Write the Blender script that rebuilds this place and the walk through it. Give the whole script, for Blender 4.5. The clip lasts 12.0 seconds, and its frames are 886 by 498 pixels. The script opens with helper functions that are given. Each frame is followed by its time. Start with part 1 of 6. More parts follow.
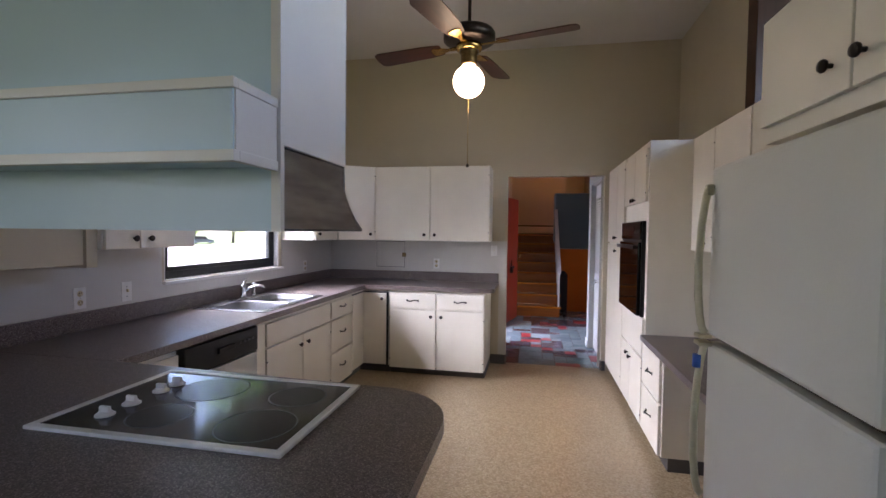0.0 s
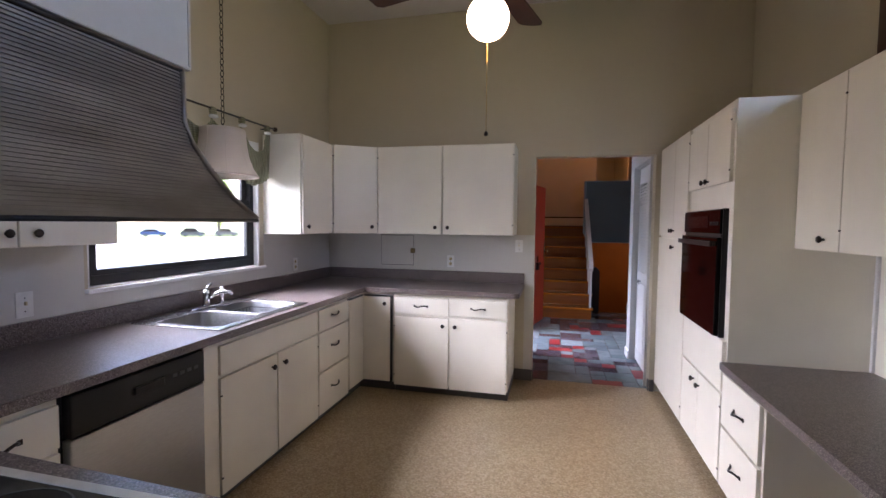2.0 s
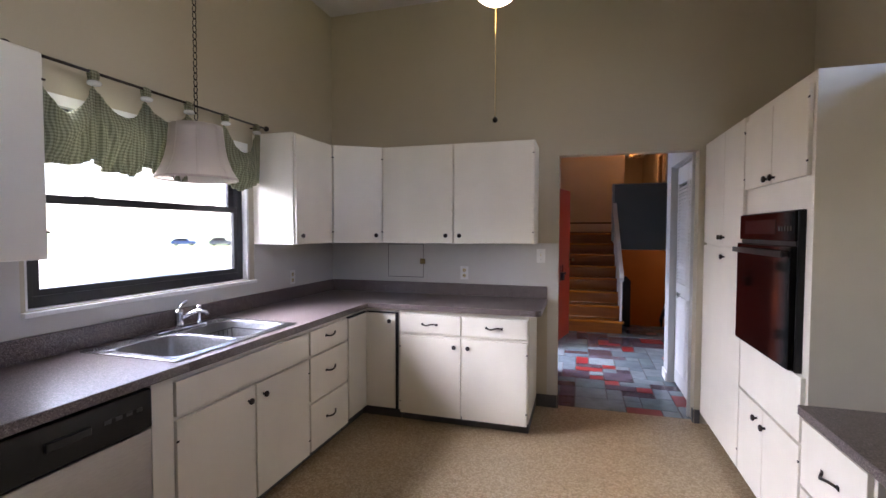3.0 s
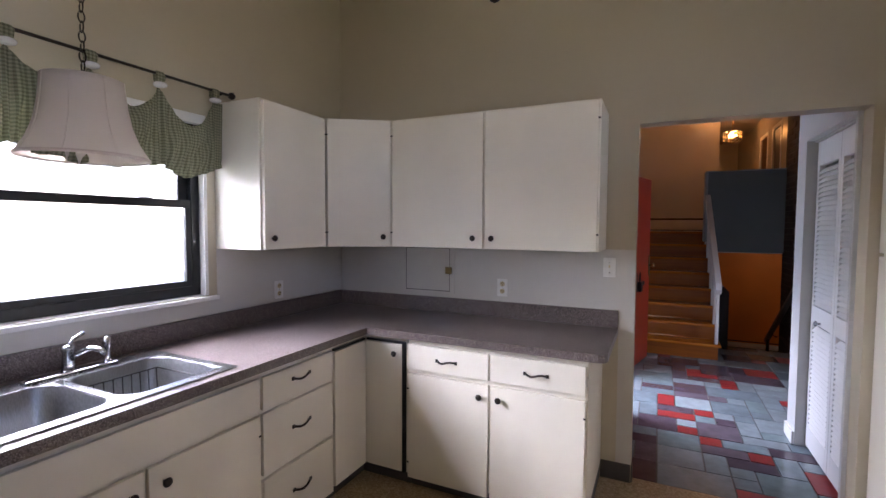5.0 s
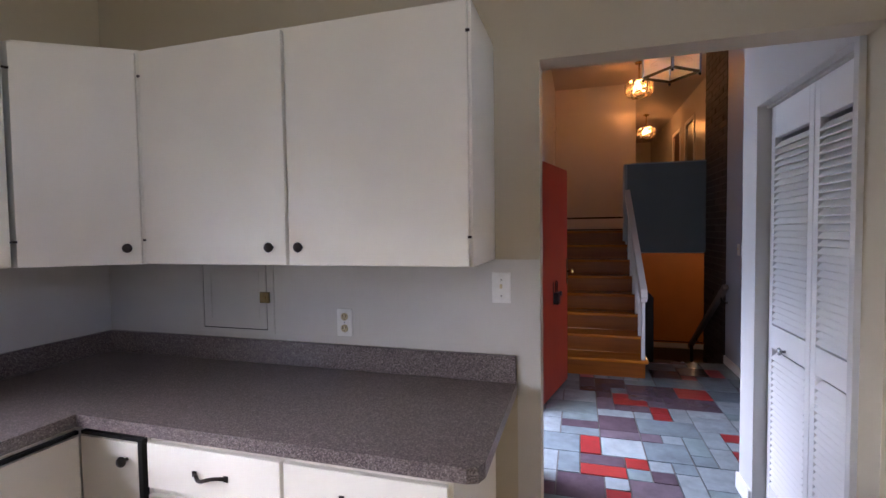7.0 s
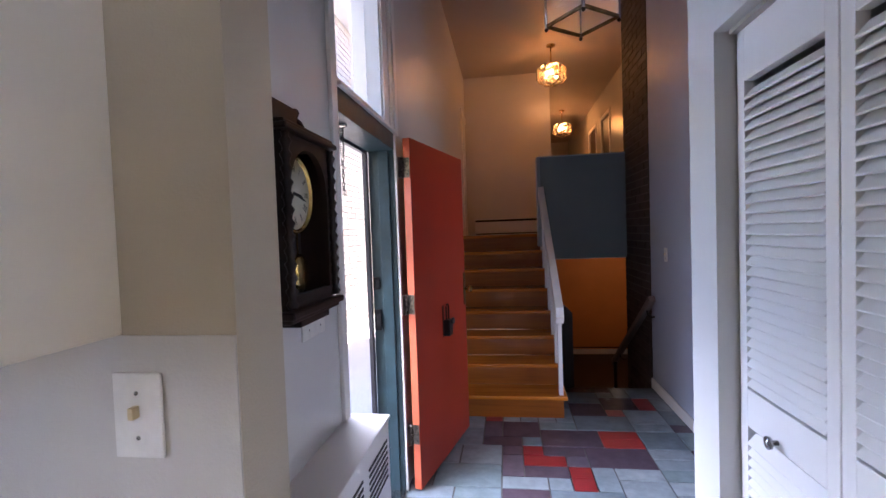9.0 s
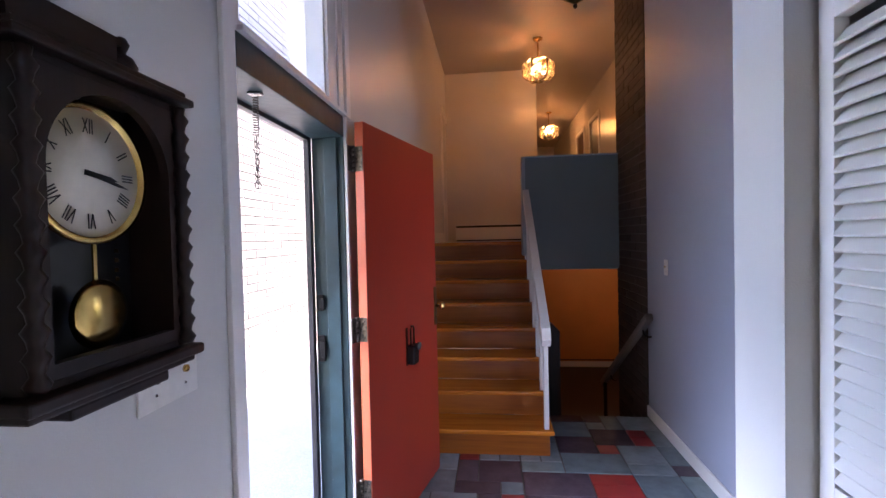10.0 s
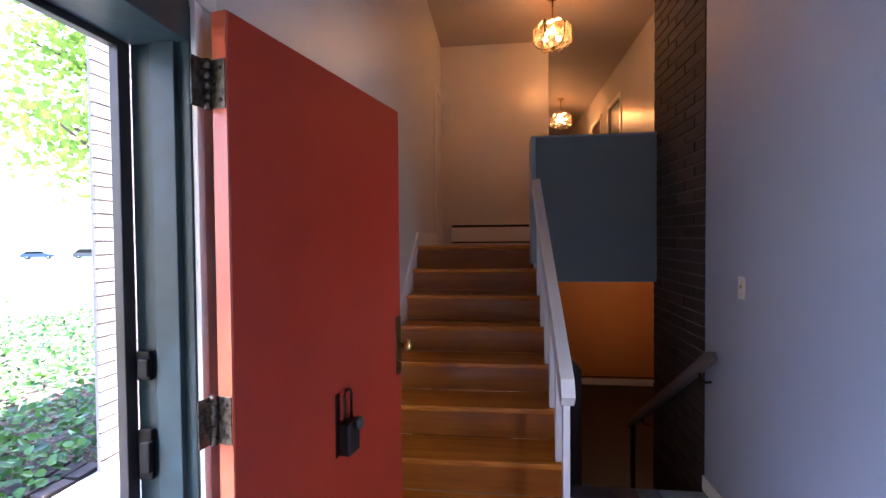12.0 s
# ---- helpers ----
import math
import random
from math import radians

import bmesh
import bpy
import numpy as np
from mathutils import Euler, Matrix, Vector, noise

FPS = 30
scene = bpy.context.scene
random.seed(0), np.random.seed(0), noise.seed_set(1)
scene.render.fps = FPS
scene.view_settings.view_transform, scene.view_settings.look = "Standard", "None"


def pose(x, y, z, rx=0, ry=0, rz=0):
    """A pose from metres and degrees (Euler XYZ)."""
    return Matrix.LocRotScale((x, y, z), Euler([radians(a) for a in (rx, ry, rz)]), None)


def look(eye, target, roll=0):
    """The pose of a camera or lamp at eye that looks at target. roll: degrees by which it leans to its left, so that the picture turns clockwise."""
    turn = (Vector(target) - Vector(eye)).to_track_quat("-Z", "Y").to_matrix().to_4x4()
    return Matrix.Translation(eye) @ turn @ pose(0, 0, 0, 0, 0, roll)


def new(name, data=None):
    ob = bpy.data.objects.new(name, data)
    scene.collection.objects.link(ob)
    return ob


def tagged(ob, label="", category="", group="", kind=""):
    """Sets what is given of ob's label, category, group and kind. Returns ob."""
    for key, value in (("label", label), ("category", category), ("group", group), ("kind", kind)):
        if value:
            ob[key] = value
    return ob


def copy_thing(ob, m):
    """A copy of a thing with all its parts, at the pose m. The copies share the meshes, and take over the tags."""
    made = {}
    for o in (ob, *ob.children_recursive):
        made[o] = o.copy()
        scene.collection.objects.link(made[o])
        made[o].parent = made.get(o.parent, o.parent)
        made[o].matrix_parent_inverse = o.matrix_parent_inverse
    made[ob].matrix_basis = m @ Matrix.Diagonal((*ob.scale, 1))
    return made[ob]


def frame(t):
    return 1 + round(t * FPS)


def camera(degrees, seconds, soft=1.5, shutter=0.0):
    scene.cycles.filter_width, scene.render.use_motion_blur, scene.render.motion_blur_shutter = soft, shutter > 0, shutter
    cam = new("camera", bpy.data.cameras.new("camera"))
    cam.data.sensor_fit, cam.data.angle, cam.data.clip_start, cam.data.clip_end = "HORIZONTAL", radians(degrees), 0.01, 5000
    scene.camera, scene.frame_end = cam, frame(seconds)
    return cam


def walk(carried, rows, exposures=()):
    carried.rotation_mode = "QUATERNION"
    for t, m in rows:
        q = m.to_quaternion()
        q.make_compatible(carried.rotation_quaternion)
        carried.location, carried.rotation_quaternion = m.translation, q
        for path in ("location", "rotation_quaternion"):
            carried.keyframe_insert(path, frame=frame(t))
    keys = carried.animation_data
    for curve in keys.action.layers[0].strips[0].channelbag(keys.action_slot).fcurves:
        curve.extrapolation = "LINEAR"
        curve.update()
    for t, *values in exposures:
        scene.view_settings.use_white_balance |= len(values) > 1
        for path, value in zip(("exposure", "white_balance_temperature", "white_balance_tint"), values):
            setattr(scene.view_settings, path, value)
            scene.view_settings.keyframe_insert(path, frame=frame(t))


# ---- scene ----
cam = camera(88.0, 12.0)
PATH = [
    (0, (0.28, -0.12, 1.46), (-0.104, 1.841, 1.388), 0.7),
    (0.5, (0.254, 0.047, 1.46), (-0.218, 1.99, 1.417), 0.6),
    (1, (0.197, 0.224, 1.449), (-0.252, 2.172, 1.395), 0.9),
    (1.5, (0.187, 0.44, 1.467), (-0.243, 2.391, 1.372), 1.1),
    (2, (0.182, 0.67, 1.46), (-0.291, 2.61, 1.353), 0.6),
    (2.5, (0.19, 0.884, 1.458), (-0.343, 2.81, 1.376), -0.2),
    (3, (0.17, 1.121, 1.466), (-0.403, 3.035, 1.389), 0.1),
    (3.2, (0.16, 1.231, 1.488), (-0.439, 3.137, 1.398), -0.1),
    (4.8, (0.077, 2.045, 1.531), (-0.767, 3.854, 1.412), 1.0),
    (5, (0.113, 2.148, 1.5), (-0.736, 3.957, 1.401), 0.3),
    (5.5, (0.094, 2.444, 1.493), (-0.719, 4.269, 1.417), -0.8),
    (6, (0.11, 2.72, 1.485), (-0.707, 4.544, 1.422), -0.8),
    (6.5, (0.118, 3.018, 1.47), (-0.597, 4.885, 1.402), -0.9),
    (7, (0.135, 3.302, 1.482), (-0.433, 5.218, 1.399), -0.8),
    (7.5, (0.191, 3.604, 1.485), (-0.326, 5.533, 1.388), -1.3),
    (9.3, (0.373, 4.609, 1.496), (0.119, 6.591, 1.427), -1.8),
    (9.5, (0.386, 4.709, 1.505), (0.132, 6.692, 1.433), -1.5),
    (10, (0.392, 4.969, 1.5), (0.178, 6.957, 1.451), -1.3),
    (10.5, (0.406, 5.241, 1.503), (0.208, 7.231, 1.476), -1.4),
    (11, (0.419, 5.485, 1.517), (0.163, 7.468, 1.482), -1.3),
    (11.5, (0.41, 5.752, 1.521), (0.144, 7.733, 1.45), -0.6),
    (12, (0.43, 6.008, 1.509), (0.196, 7.994, 1.461), -0.5),
]
EXPOSURES = [(0, 3.03, 6450, 28), (6, 3.03, 6400, 28), (7.5, 3.15, 6250, 28), (9.5, 3.6, 6050, 28), (11, 3.85, 6000, 28), (12, 3.85, 5850, 28)]
walk(cam, [(t, look(eye, target, roll)) for t, eye, target, roll in PATH], exposures=EXPOSURES)

# ---------- world, sun, exposure ----------
world = bpy.data.worlds.new("sky")
scene.world = world
world.use_nodes = True
wn = world.node_tree.nodes
sky = wn.new("ShaderNodeTexSky")
sky.sky_type, sky.sun_disc = "NISHITA", False
sky.sun_elevation, sky.sun_rotation = radians(60.5), radians(20.7)
sky.air_density, sky.dust_density = 1.0, 1.0
wn["Background"].inputs["Strength"].default_value = 0.15
world.node_tree.links.new(sky.outputs[0], wn["Background"].inputs["Color"])


def lamp(name, kind, m, energy, colour, **settings):
    data = bpy.data.lights.new(name, kind)
    data.energy, data.color = energy, colour
    if "angle" in settings:
        data.angle = settings["angle"]
    if "radius" in settings:
        data.shadow_soft_size = settings["radius"]
    if "size" in settings:
        data.shape, data.size, data.size_y = "RECTANGLE", settings["size"][0], settings["size"][1]
    if "spread" in settings:
        data.spread = settings["spread"]
    ob = new(name, data)
    ob.matrix_world = m
    return ob


SUN_FROM = Vector((0.17, 0.45, 0.85))
lamp("sun", "SUN", look(SUN_FROM * 50, (0, 0, 0)), 4.5, (1.0, 0.96, 0.9), angle=radians(2))

# the sky's light in the kitchen window
lamp("window_light", "AREA", look((-2.44, 3.16, 1.66), (-1.1, 3.45, 0.5)), 9.3, (0.84, 0.92, 1.0), size=(1.36, 0.98), spread=radians(92))
# daylight in the next room's high window; unseen living room opening added to light the stairs
lamp("clerestory_light", "AREA", look((2.57, 0.9, 2.75), (-1.5, 1.6, 1.7)), 0.06, (0.86, 0.93, 1.0), size=(3.2, 0.9))
lamp("stair_fill_light", "AREA", look((3.55, 5.24, 1.45), (0.3, 8.6, 0.7)), 4.8, (0.9, 0.95, 1.0), size=(1.5, 1.4))
# the sky and the sunlit drive in the open front door
lamp("door_light", "AREA", look((-0.55, 6.55, 1.2), (0.27, 6.5, 0.2)), 2.5, (0.84, 0.92, 1.0), size=(0.8, 0.9), spread=radians(95))
# added fill for the hood front, in an unseen opening behind the peninsula
lamp("south_fill_light", "AREA", look((-2.2, -1.1, 1.55), (-0.9, 0.75, 1.95)), 0.1, (0.86, 0.94, 1.0), size=(1.1, 1.0), spread=radians(85))
HALL_W = 0.62

# ---------- materials ----------


def nodes_of(name):
    m = bpy.data.materials.new(name)
    m.use_nodes = True
    t = m.node_tree
    return m, t.nodes, t.links, t.nodes["Principled BSDF"]


def coords(n, k, scale=(1, 1, 1)):
    tc, mp = n.new("ShaderNodeTexCoord"), n.new("ShaderNodeMapping")
    mp.inputs["Scale"].default_value = scale
    k.new(tc.outputs["Object"], mp.inputs["Vector"])
    return mp.outputs["Vector"]


def noise_of(n, k, vec, scale, detail=4.0, rough=0.55):
    t = n.new("ShaderNodeTexNoise")
    t.inputs["Scale"].default_value, t.inputs["Detail"].default_value, t.inputs["Roughness"].default_value = scale, detail, rough
    k.new(vec, t.inputs["Vector"])
    return t.outputs["Fac"]


def ramp_of(n, k, fac, stops, constant=False):
    r = n.new("ShaderNodeValToRGB")
    e = r.color_ramp.elements
    while len(e) < len(stops):
        e.new(0.5)
    for el, (p, c) in zip(e, stops):
        el.position, el.color = p, (*c, 1)
    if constant:
        r.color_ramp.interpolation = "CONSTANT"
    k.new(fac, r.inputs["Fac"])
    return r.outputs["Color"]


def bump_of(n, k, b, height, strength, distance=0.002):
    u = n.new("ShaderNodeBump")
    u.inputs["Strength"].default_value, u.inputs["Distance"].default_value = strength, distance
    k.new(height, u.inputs["Height"])
    k.new(u.outputs["Normal"], b.inputs["Normal"])


def mix_of(n, k, fac, a, b, how="MIX"):
    m = n.new("ShaderNodeMixRGB")
    m.blend_type = how
    for i, v in enumerate((fac, a, b)):
        if isinstance(v, (int, float)):
            m.inputs[i].default_value = v
        elif isinstance(v, tuple):
            m.inputs[i].default_value = (*v, 1)
        else:
            k.new(v, m.inputs[i])
    return m.outputs[0]


def paint(name, colour, rough=0.5, stain=0.12, bump=0.15, grain=90.0, broad=1.3, spec=0.5, uneven=0.15):
    """Painted surface: broad uneven tone, roller or brush grain, uneven gloss."""
    m, n, k, b = nodes_of(name)
    v = coords(n, k)
    broad_n = noise_of(n, k, v, broad, 3)
    fine = noise_of(n, k, v, grain, 2)
    dark = tuple(c * (1 - stain) for c in colour)
    light = tuple(min(1, c * (1 + stain * 0.35)) for c in colour)
    k.new(ramp_of(n, k, broad_n, ((0.3, dark), (0.7, light))), b.inputs["Base Color"])
    r = n.new("ShaderNodeMapRange")
    r.inputs["To Min"].default_value, r.inputs["To Max"].default_value = rough * (1 - uneven), min(1, rough * (1 + uneven))
    k.new(noise_of(n, k, v, 6, 3), r.inputs["Value"])
    k.new(r.outputs[0], b.inputs["Roughness"])
    b.inputs["Specular IOR Level"].default_value = spec
    bump_of(n, k, b, fine, bump)
    return m


def metal(name, colour, rough, grime=0.3, scale=25.0, stretch=(1, 1, 1)):
    m, n, k, b = nodes_of(name)
    v = coords(n, k, stretch)
    f = noise_of(n, k, v, scale, 4)
    k.new(ramp_of(n, k, f, ((0.35, tuple(c * (1 - grime) for c in colour)), (0.65, colour))), b.inputs["Base Color"])
    b.inputs["Metallic"].default_value = 1.0
    r = n.new("ShaderNodeMapRange")
    r.inputs["To Min"].default_value, r.inputs["To Max"].default_value = rough * 0.8, rough * 1.3
    k.new(f, r.inputs["Value"])
    k.new(r.outputs[0], b.inputs["Roughness"])
    return m


def plain(name, colour, rough=0.4, metallic=0.0, vary=0.12, scale=30.0):
    m, n, k, b = nodes_of(name)
    f = noise_of(n, k, coords(n, k), scale, 3)
    k.new(ramp_of(n, k, f, ((0.3, tuple(c * (1 - vary) for c in colour)), (0.7, colour))), b.inputs["Base Color"])
    b.inputs["Roughness"].default_value, b.inputs["Metallic"].default_value = rough, metallic
    bump_of(n, k, b, f, 0.05)
    return m


def wood(name, dark, light, along, rough=0.35, scale=1.0, coat=0.0, bump=0.15, per_piece=0.0):
    """Wood with its grain along one axis (0, 1 or 2)."""
    m, n, k, b = nodes_of(name)
    s = [14 * scale] * 3
    s[along] = 0.9 * scale
    v = coords(n, k, tuple(s))
    big = noise_of(n, k, v, 1.0, 6, 0.6)
    s2 = [120 * scale] * 3
    s2[along] = 4 * scale
    fine = noise_of(n, k, coords(n, k, tuple(s2)), 1.0, 3)
    col = mix_of(n, k, 0.35, ramp_of(n, k, big, ((0.35, dark), (0.65, light))), ramp_of(n, k, fine, ((0.3, dark), (0.7, light))))
    if per_piece:
        info = n.new("ShaderNodeObjectInfo")
        h = n.new("ShaderNodeHueSaturation")
        r = n.new("ShaderNodeMapRange")
        r.inputs["To Min"].default_value, r.inputs["To Max"].default_value = 1 - per_piece, 1 + per_piece
        k.new(info.outputs["Random"], r.inputs["Value"])
        k.new(r.outputs[0], h.inputs["Value"])
        k.new(col, h.inputs["Color"])
        col = h.outputs["Color"]
    k.new(col, b.inputs["Base Color"])
    b.inputs["Roughness"].default_value = rough
    b.inputs["Coat Weight"].default_value = coat
    b.inputs["Coat Roughness"].default_value = 0.15
    bump_of(n, k, b, fine, bump, 0.001)
    return m


def speckle(name, stops, scale, rough, bump=0.1, broad=0.25, uneven=0.2):
    """A fine speckled sheet: laminate, vinyl, concrete."""
    m, n, k, b = nodes_of(name)
    v = coords(n, k)
    vo = n.new("ShaderNodeTexVoronoi")
    vo.inputs["Scale"].default_value = scale
    k.new(v, vo.inputs["Vector"])
    sep = n.new("ShaderNodeSeparateColor")
    k.new(vo.outputs["Color"], sep.inputs[0])
    col = ramp_of(n, k, sep.outputs[0], stops)
    patch = ramp_of(n, k, noise_of(n, k, v, 1.1, 5), ((0.3, (1 - broad,) * 3), (0.75, (1, 1, 1))))
    k.new(mix_of(n, k, 1.0, col, patch, "MULTIPLY"), b.inputs["Base Color"])
    r = n.new("ShaderNodeMapRange")
    r.inputs["To Min"].default_value, r.inputs["To Max"].default_value = rough * (1 - uneven), rough * (1 + uneven)
    k.new(noise_of(n, k, v, 3.0, 4), r.inputs["Value"])
    k.new(r.outputs[0], b.inputs["Roughness"])
    bump_of(n, k, b, sep.outputs[0], bump, 0.0008)
    return m


def pieces(name, stops, rough, grain=22.0, vein=0.35, bump=0.5, constant=True):
    """Loose pieces (tiles, bricks), each with its own colour."""
    m, n, k, b = nodes_of(name)
    info = n.new("ShaderNodeObjectInfo")
    v = coords(n, k)
    add = n.new("ShaderNodeVectorMath")
    add.operation = "ADD"
    sc = n.new("ShaderNodeVectorMath")
    sc.operation = "SCALE"
    sc.inputs["Scale"].default_value = 60.0
    cmb = n.new("ShaderNodeCombineXYZ")
    for i in range(3):
        k.new(info.outputs["Random"], cmb.inputs[i])
    k.new(cmb.outputs[0], sc.inputs[0])
    k.new(v, add.inputs[0])
    k.new(sc.outputs[0], add.inputs[1])
    f = noise_of(n, k, add.outputs[0], grain, 6, 0.65)
    base = ramp_of(n, k, info.outputs["Random"], stops, constant)
    shade = ramp_of(n, k, f, ((0.3, (1 - vein,) * 3), (0.7, (1.0, 1.0, 1.0))))
    k.new(mix_of(n, k, 1.0, base, shade, "MULTIPLY"), b.inputs["Base Color"])
    r = n.new("ShaderNodeMapRange")
    r.inputs["To Min"].default_value, r.inputs["To Max"].default_value = rough * 0.75, min(1, rough * 1.25)
    k.new(f, r.inputs["Value"])
    k.new(r.outputs[0], b.inputs["Roughness"])
    bump_of(n, k, b, f, bump, 0.003)
    return m


def glass(name, tint=(1, 1, 1), rough=0.0):
    m, n, k, b = nodes_of(name)
    b.inputs["Base Color"].default_value = (*tint, 1)
    b.inputs["Transmission Weight"].default_value = 1.0
    b.inputs["Roughness"].default_value, b.inputs["IOR"].default_value = rough, 1.45
    return m


def glow(name, colour, strength):
    m, n, k, b = nodes_of(name)
    b.inputs["Base Color"].default_value = (*colour, 1)
    b.inputs["Emission Color"].default_value = (*colour, 1)
    b.inputs["Emission Strength"].default_value = strength
    return m


def gingham(name):
    m, n, k, b = nodes_of(name)
    v = coords(n, k)
    sep = n.new("ShaderNodeSeparateXYZ")
    k.new(v, sep.inputs[0])

    def stripe(out):
        w = n.new("ShaderNodeMath")
        w.operation = "MULTIPLY"
        w.inputs[1].default_value = 2 * math.pi / 0.014
        k.new(out, w.inputs[0])
        s = n.new("ShaderNodeMath")
        s.operation = "SINE"
        k.new(w.outputs[0], s.inputs[0])
        g = n.new("ShaderNodeMath")
        g.operation = "GREATER_THAN"
        g.inputs[1].default_value = 0.0
        k.new(s.outputs[0], g.inputs[0])
        return g.outputs[0]
    add = n.new("ShaderNodeMath")
    add.operation = "ADD"
    k.new(stripe(sep.outputs["Y"]), add.inputs[0])
    k.new(stripe(sep.outputs["Z"]), add.inputs[1])
    half = n.new("ShaderNodeMath")
    half.operation = "MULTIPLY"
    half.inputs[1].default_value = 0.5
    k.new(add.outputs[0], half.inputs[0])
    col = ramp_of(n, k, half.outputs[0], ((0.0, (0.36, 0.355, 0.25)), (0.5, (0.25, 0.25, 0.165)), (1.0, (0.16, 0.165, 0.105))))
    k.new(col, b.inputs["Base Color"])
    b.inputs["Roughness"].default_value = 0.9
    b.inputs["Transmission Weight"].default_value = 0.0
    bump_of(n, k, b, noise_of(n, k, v, 250, 2), 0.3)
    tr = n.new("ShaderNodeBsdfTranslucent")
    k.new(col, tr.inputs["Color"])
    mx = n.new("ShaderNodeMixShader")
    mx.inputs[0].default_value = 0.3
    k.new(b.outputs[0], mx.inputs[1])
    k.new(tr.outputs[0], mx.inputs[2])
    k.new(mx.outputs[0], n["Material Output"].inputs["Surface"])
    return m


def leafy(name, dark, light, through_light=0.4, rough=0.7):
    m, n, k, b = nodes_of(name)
    geo = n.new("ShaderNodeNewGeometry")
    col = ramp_of(n, k, geo.outputs["Random Per Island"], ((0.0, dark), (1.0, light)))
    k.new(col, b.inputs["Base Color"])
    b.inputs["Roughness"].default_value = rough
    b.inputs["Specular IOR Level"].default_value = 0.4
    tr = n.new("ShaderNodeBsdfTranslucent")
    k.new(col, tr.inputs["Color"])
    mx = n.new("ShaderNodeMixShader")
    mx.inputs[0].default_value = through_light
    k.new(b.outputs[0], mx.inputs[1])
    k.new(tr.outputs[0], mx.inputs[2])
    k.new(mx.outputs[0], n["Material Output"].inputs["Surface"])
    return m


CABINET = paint("cabinet_white_enamel", (0.80, 0.75, 0.645), 0.4, 0.07, 0.12, 60, 2.0)
BOUNCE_CUT = paint("dark_brown_bounce_cut", (0.16, 0.11, 0.075), 0.5, 0.2)
CABINET_IN = paint("cabinet_gap_shadow_white", (0.62, 0.58, 0.52), 0.5, 0.15)
PALE_BLUE = paint("pale_blue_enamel", (0.58, 0.71, 0.72), 0.4, 0.1, 0.12, 60)
WALL = paint("warm_beige_wall_paint", (0.50, 0.44, 0.325), 0.42, 0.06, 0.35, 220)
WALL_BAND = paint("pale_grey_wall_paint", (0.56, 0.54, 0.505), 0.4, 0.06, 0.3, 220)
WALL_WHITE = paint("off_white_wall_paint", (0.60, 0.60, 0.59), 0.36, 0.05, 0.3, 220, 1.3, 0.5, 0.04)
WALL_BLUE = paint("blue_grey_wall_paint", (0.36, 0.40, 0.50), 0.5, 0.06, 0.35, 220)
HALF_BLUE = paint("slate_blue_wall_paint", (0.17, 0.215, 0.228), 0.4, 0.08, 0.3, 220)
WALL_HALL = paint("peach_white_wall_paint", (0.66, 0.62, 0.58), 0.25, 0.06, 0.4, 160)
WALL_ORANGE = paint("orange_wall_paint", (0.62, 0.25, 0.06), 0.5, 0.1, 0.2, 200)
CEILING_HALL = paint("cream_hall_ceiling_paint", (0.52, 0.46, 0.42), 0.6, 0.05, 0.4, 160)
CEILING = paint("ceiling_paint", (0.66, 0.64, 0.62), 0.75, 0.05, 0.4, 160)
TRIM = paint("white_trim_paint", (0.78, 0.77, 0.76), 0.35, 0.06, 0.1, 70)
RED = paint("brick_red_door_enamel", (0.36, 0.034, 0.015), 0.33, 0.12, 0.25, 45, 3)
RED_EDGE = paint("orange_red_door_edge", (0.62, 0.12, 0.05), 0.4, 0.15, 0.2, 45)
TEAL = paint("worn_dark_teal_frame_paint", (0.023, 0.054, 0.065), 0.42, 0.4, 0.5, 30, 8)
BLACK_FRAME = plain("black_aluminium", (0.012, 0.012, 0.014), 0.4)
OLD_BRONZE = metal("dark_bronze", (0.06, 0.05, 0.045), 0.35, 0.4)
BLACK_IRON = plain("black_iron", (0.012, 0.011, 0.011), 0.45)
BLACK_IRON.node_tree.nodes["Principled BSDF"].inputs["Specular IOR Level"].default_value = 0.15
CHROME = metal("chrome", (0.55, 0.56, 0.58), 0.1, 0.1)
SINK_BOWL = metal("sink_bowl_steel", (0.3, 0.305, 0.315), 0.36, 0.25, 60, (1, 8, 1))
STEEL = metal("brushed_steel", (0.40, 0.405, 0.41), 0.25, 0.15, 60, (1, 8, 1))
HINGE = metal("paint_flecked_steel", (0.2, 0.17, 0.14), 0.42, 0.75, 70)
BRASS = metal("polished_brass", (0.75, 0.5, 0.16), 0.2, 0.3)
DARK_BRASS = metal("antique_brass", (0.2, 0.14, 0.06), 0.35, 0.5)
HOOD_METAL = metal("greasy_aluminium", (0.42, 0.39, 0.355), 0.42, 0.4, 5, (1, 1, 6))
TOEKICK = plain("dark_grey_rubber_base", (0.07, 0.065, 0.065), 0.5)
FRIDGE = paint("almond_enamel", (0.68, 0.66, 0.58), 0.3, 0.05, 0.35, 130)
HANDLE_ALMOND = plain("yellowed_plastic", (0.55, 0.50, 0.33), 0.4)
BLUE_TAPE = plain("blue_tape", (0.02, 0.1, 0.4), 0.6)
BLACK_GLASS = plain("black_ceramic_glass", (0.008, 0.012, 0.014), 0.11)
BLACK_GLASS.node_tree.nodes["Principled BSDF"].inputs["Specular IOR Level"].default_value = 0.42
BURNER = plain("burner_print", (0.004, 0.0045, 0.005), 0.2, 0, 0.3, 40)
BURNER.node_tree.nodes["Principled BSDF"].inputs["Specular IOR Level"].default_value = 0.14
BURNER_RING = plain("burner_ring_print", (0.13, 0.14, 0.14), 0.25)
OVEN_GLASS = plain("oven_smoked_glass", (0.0022, 0.0020, 0.0022), 0.07)
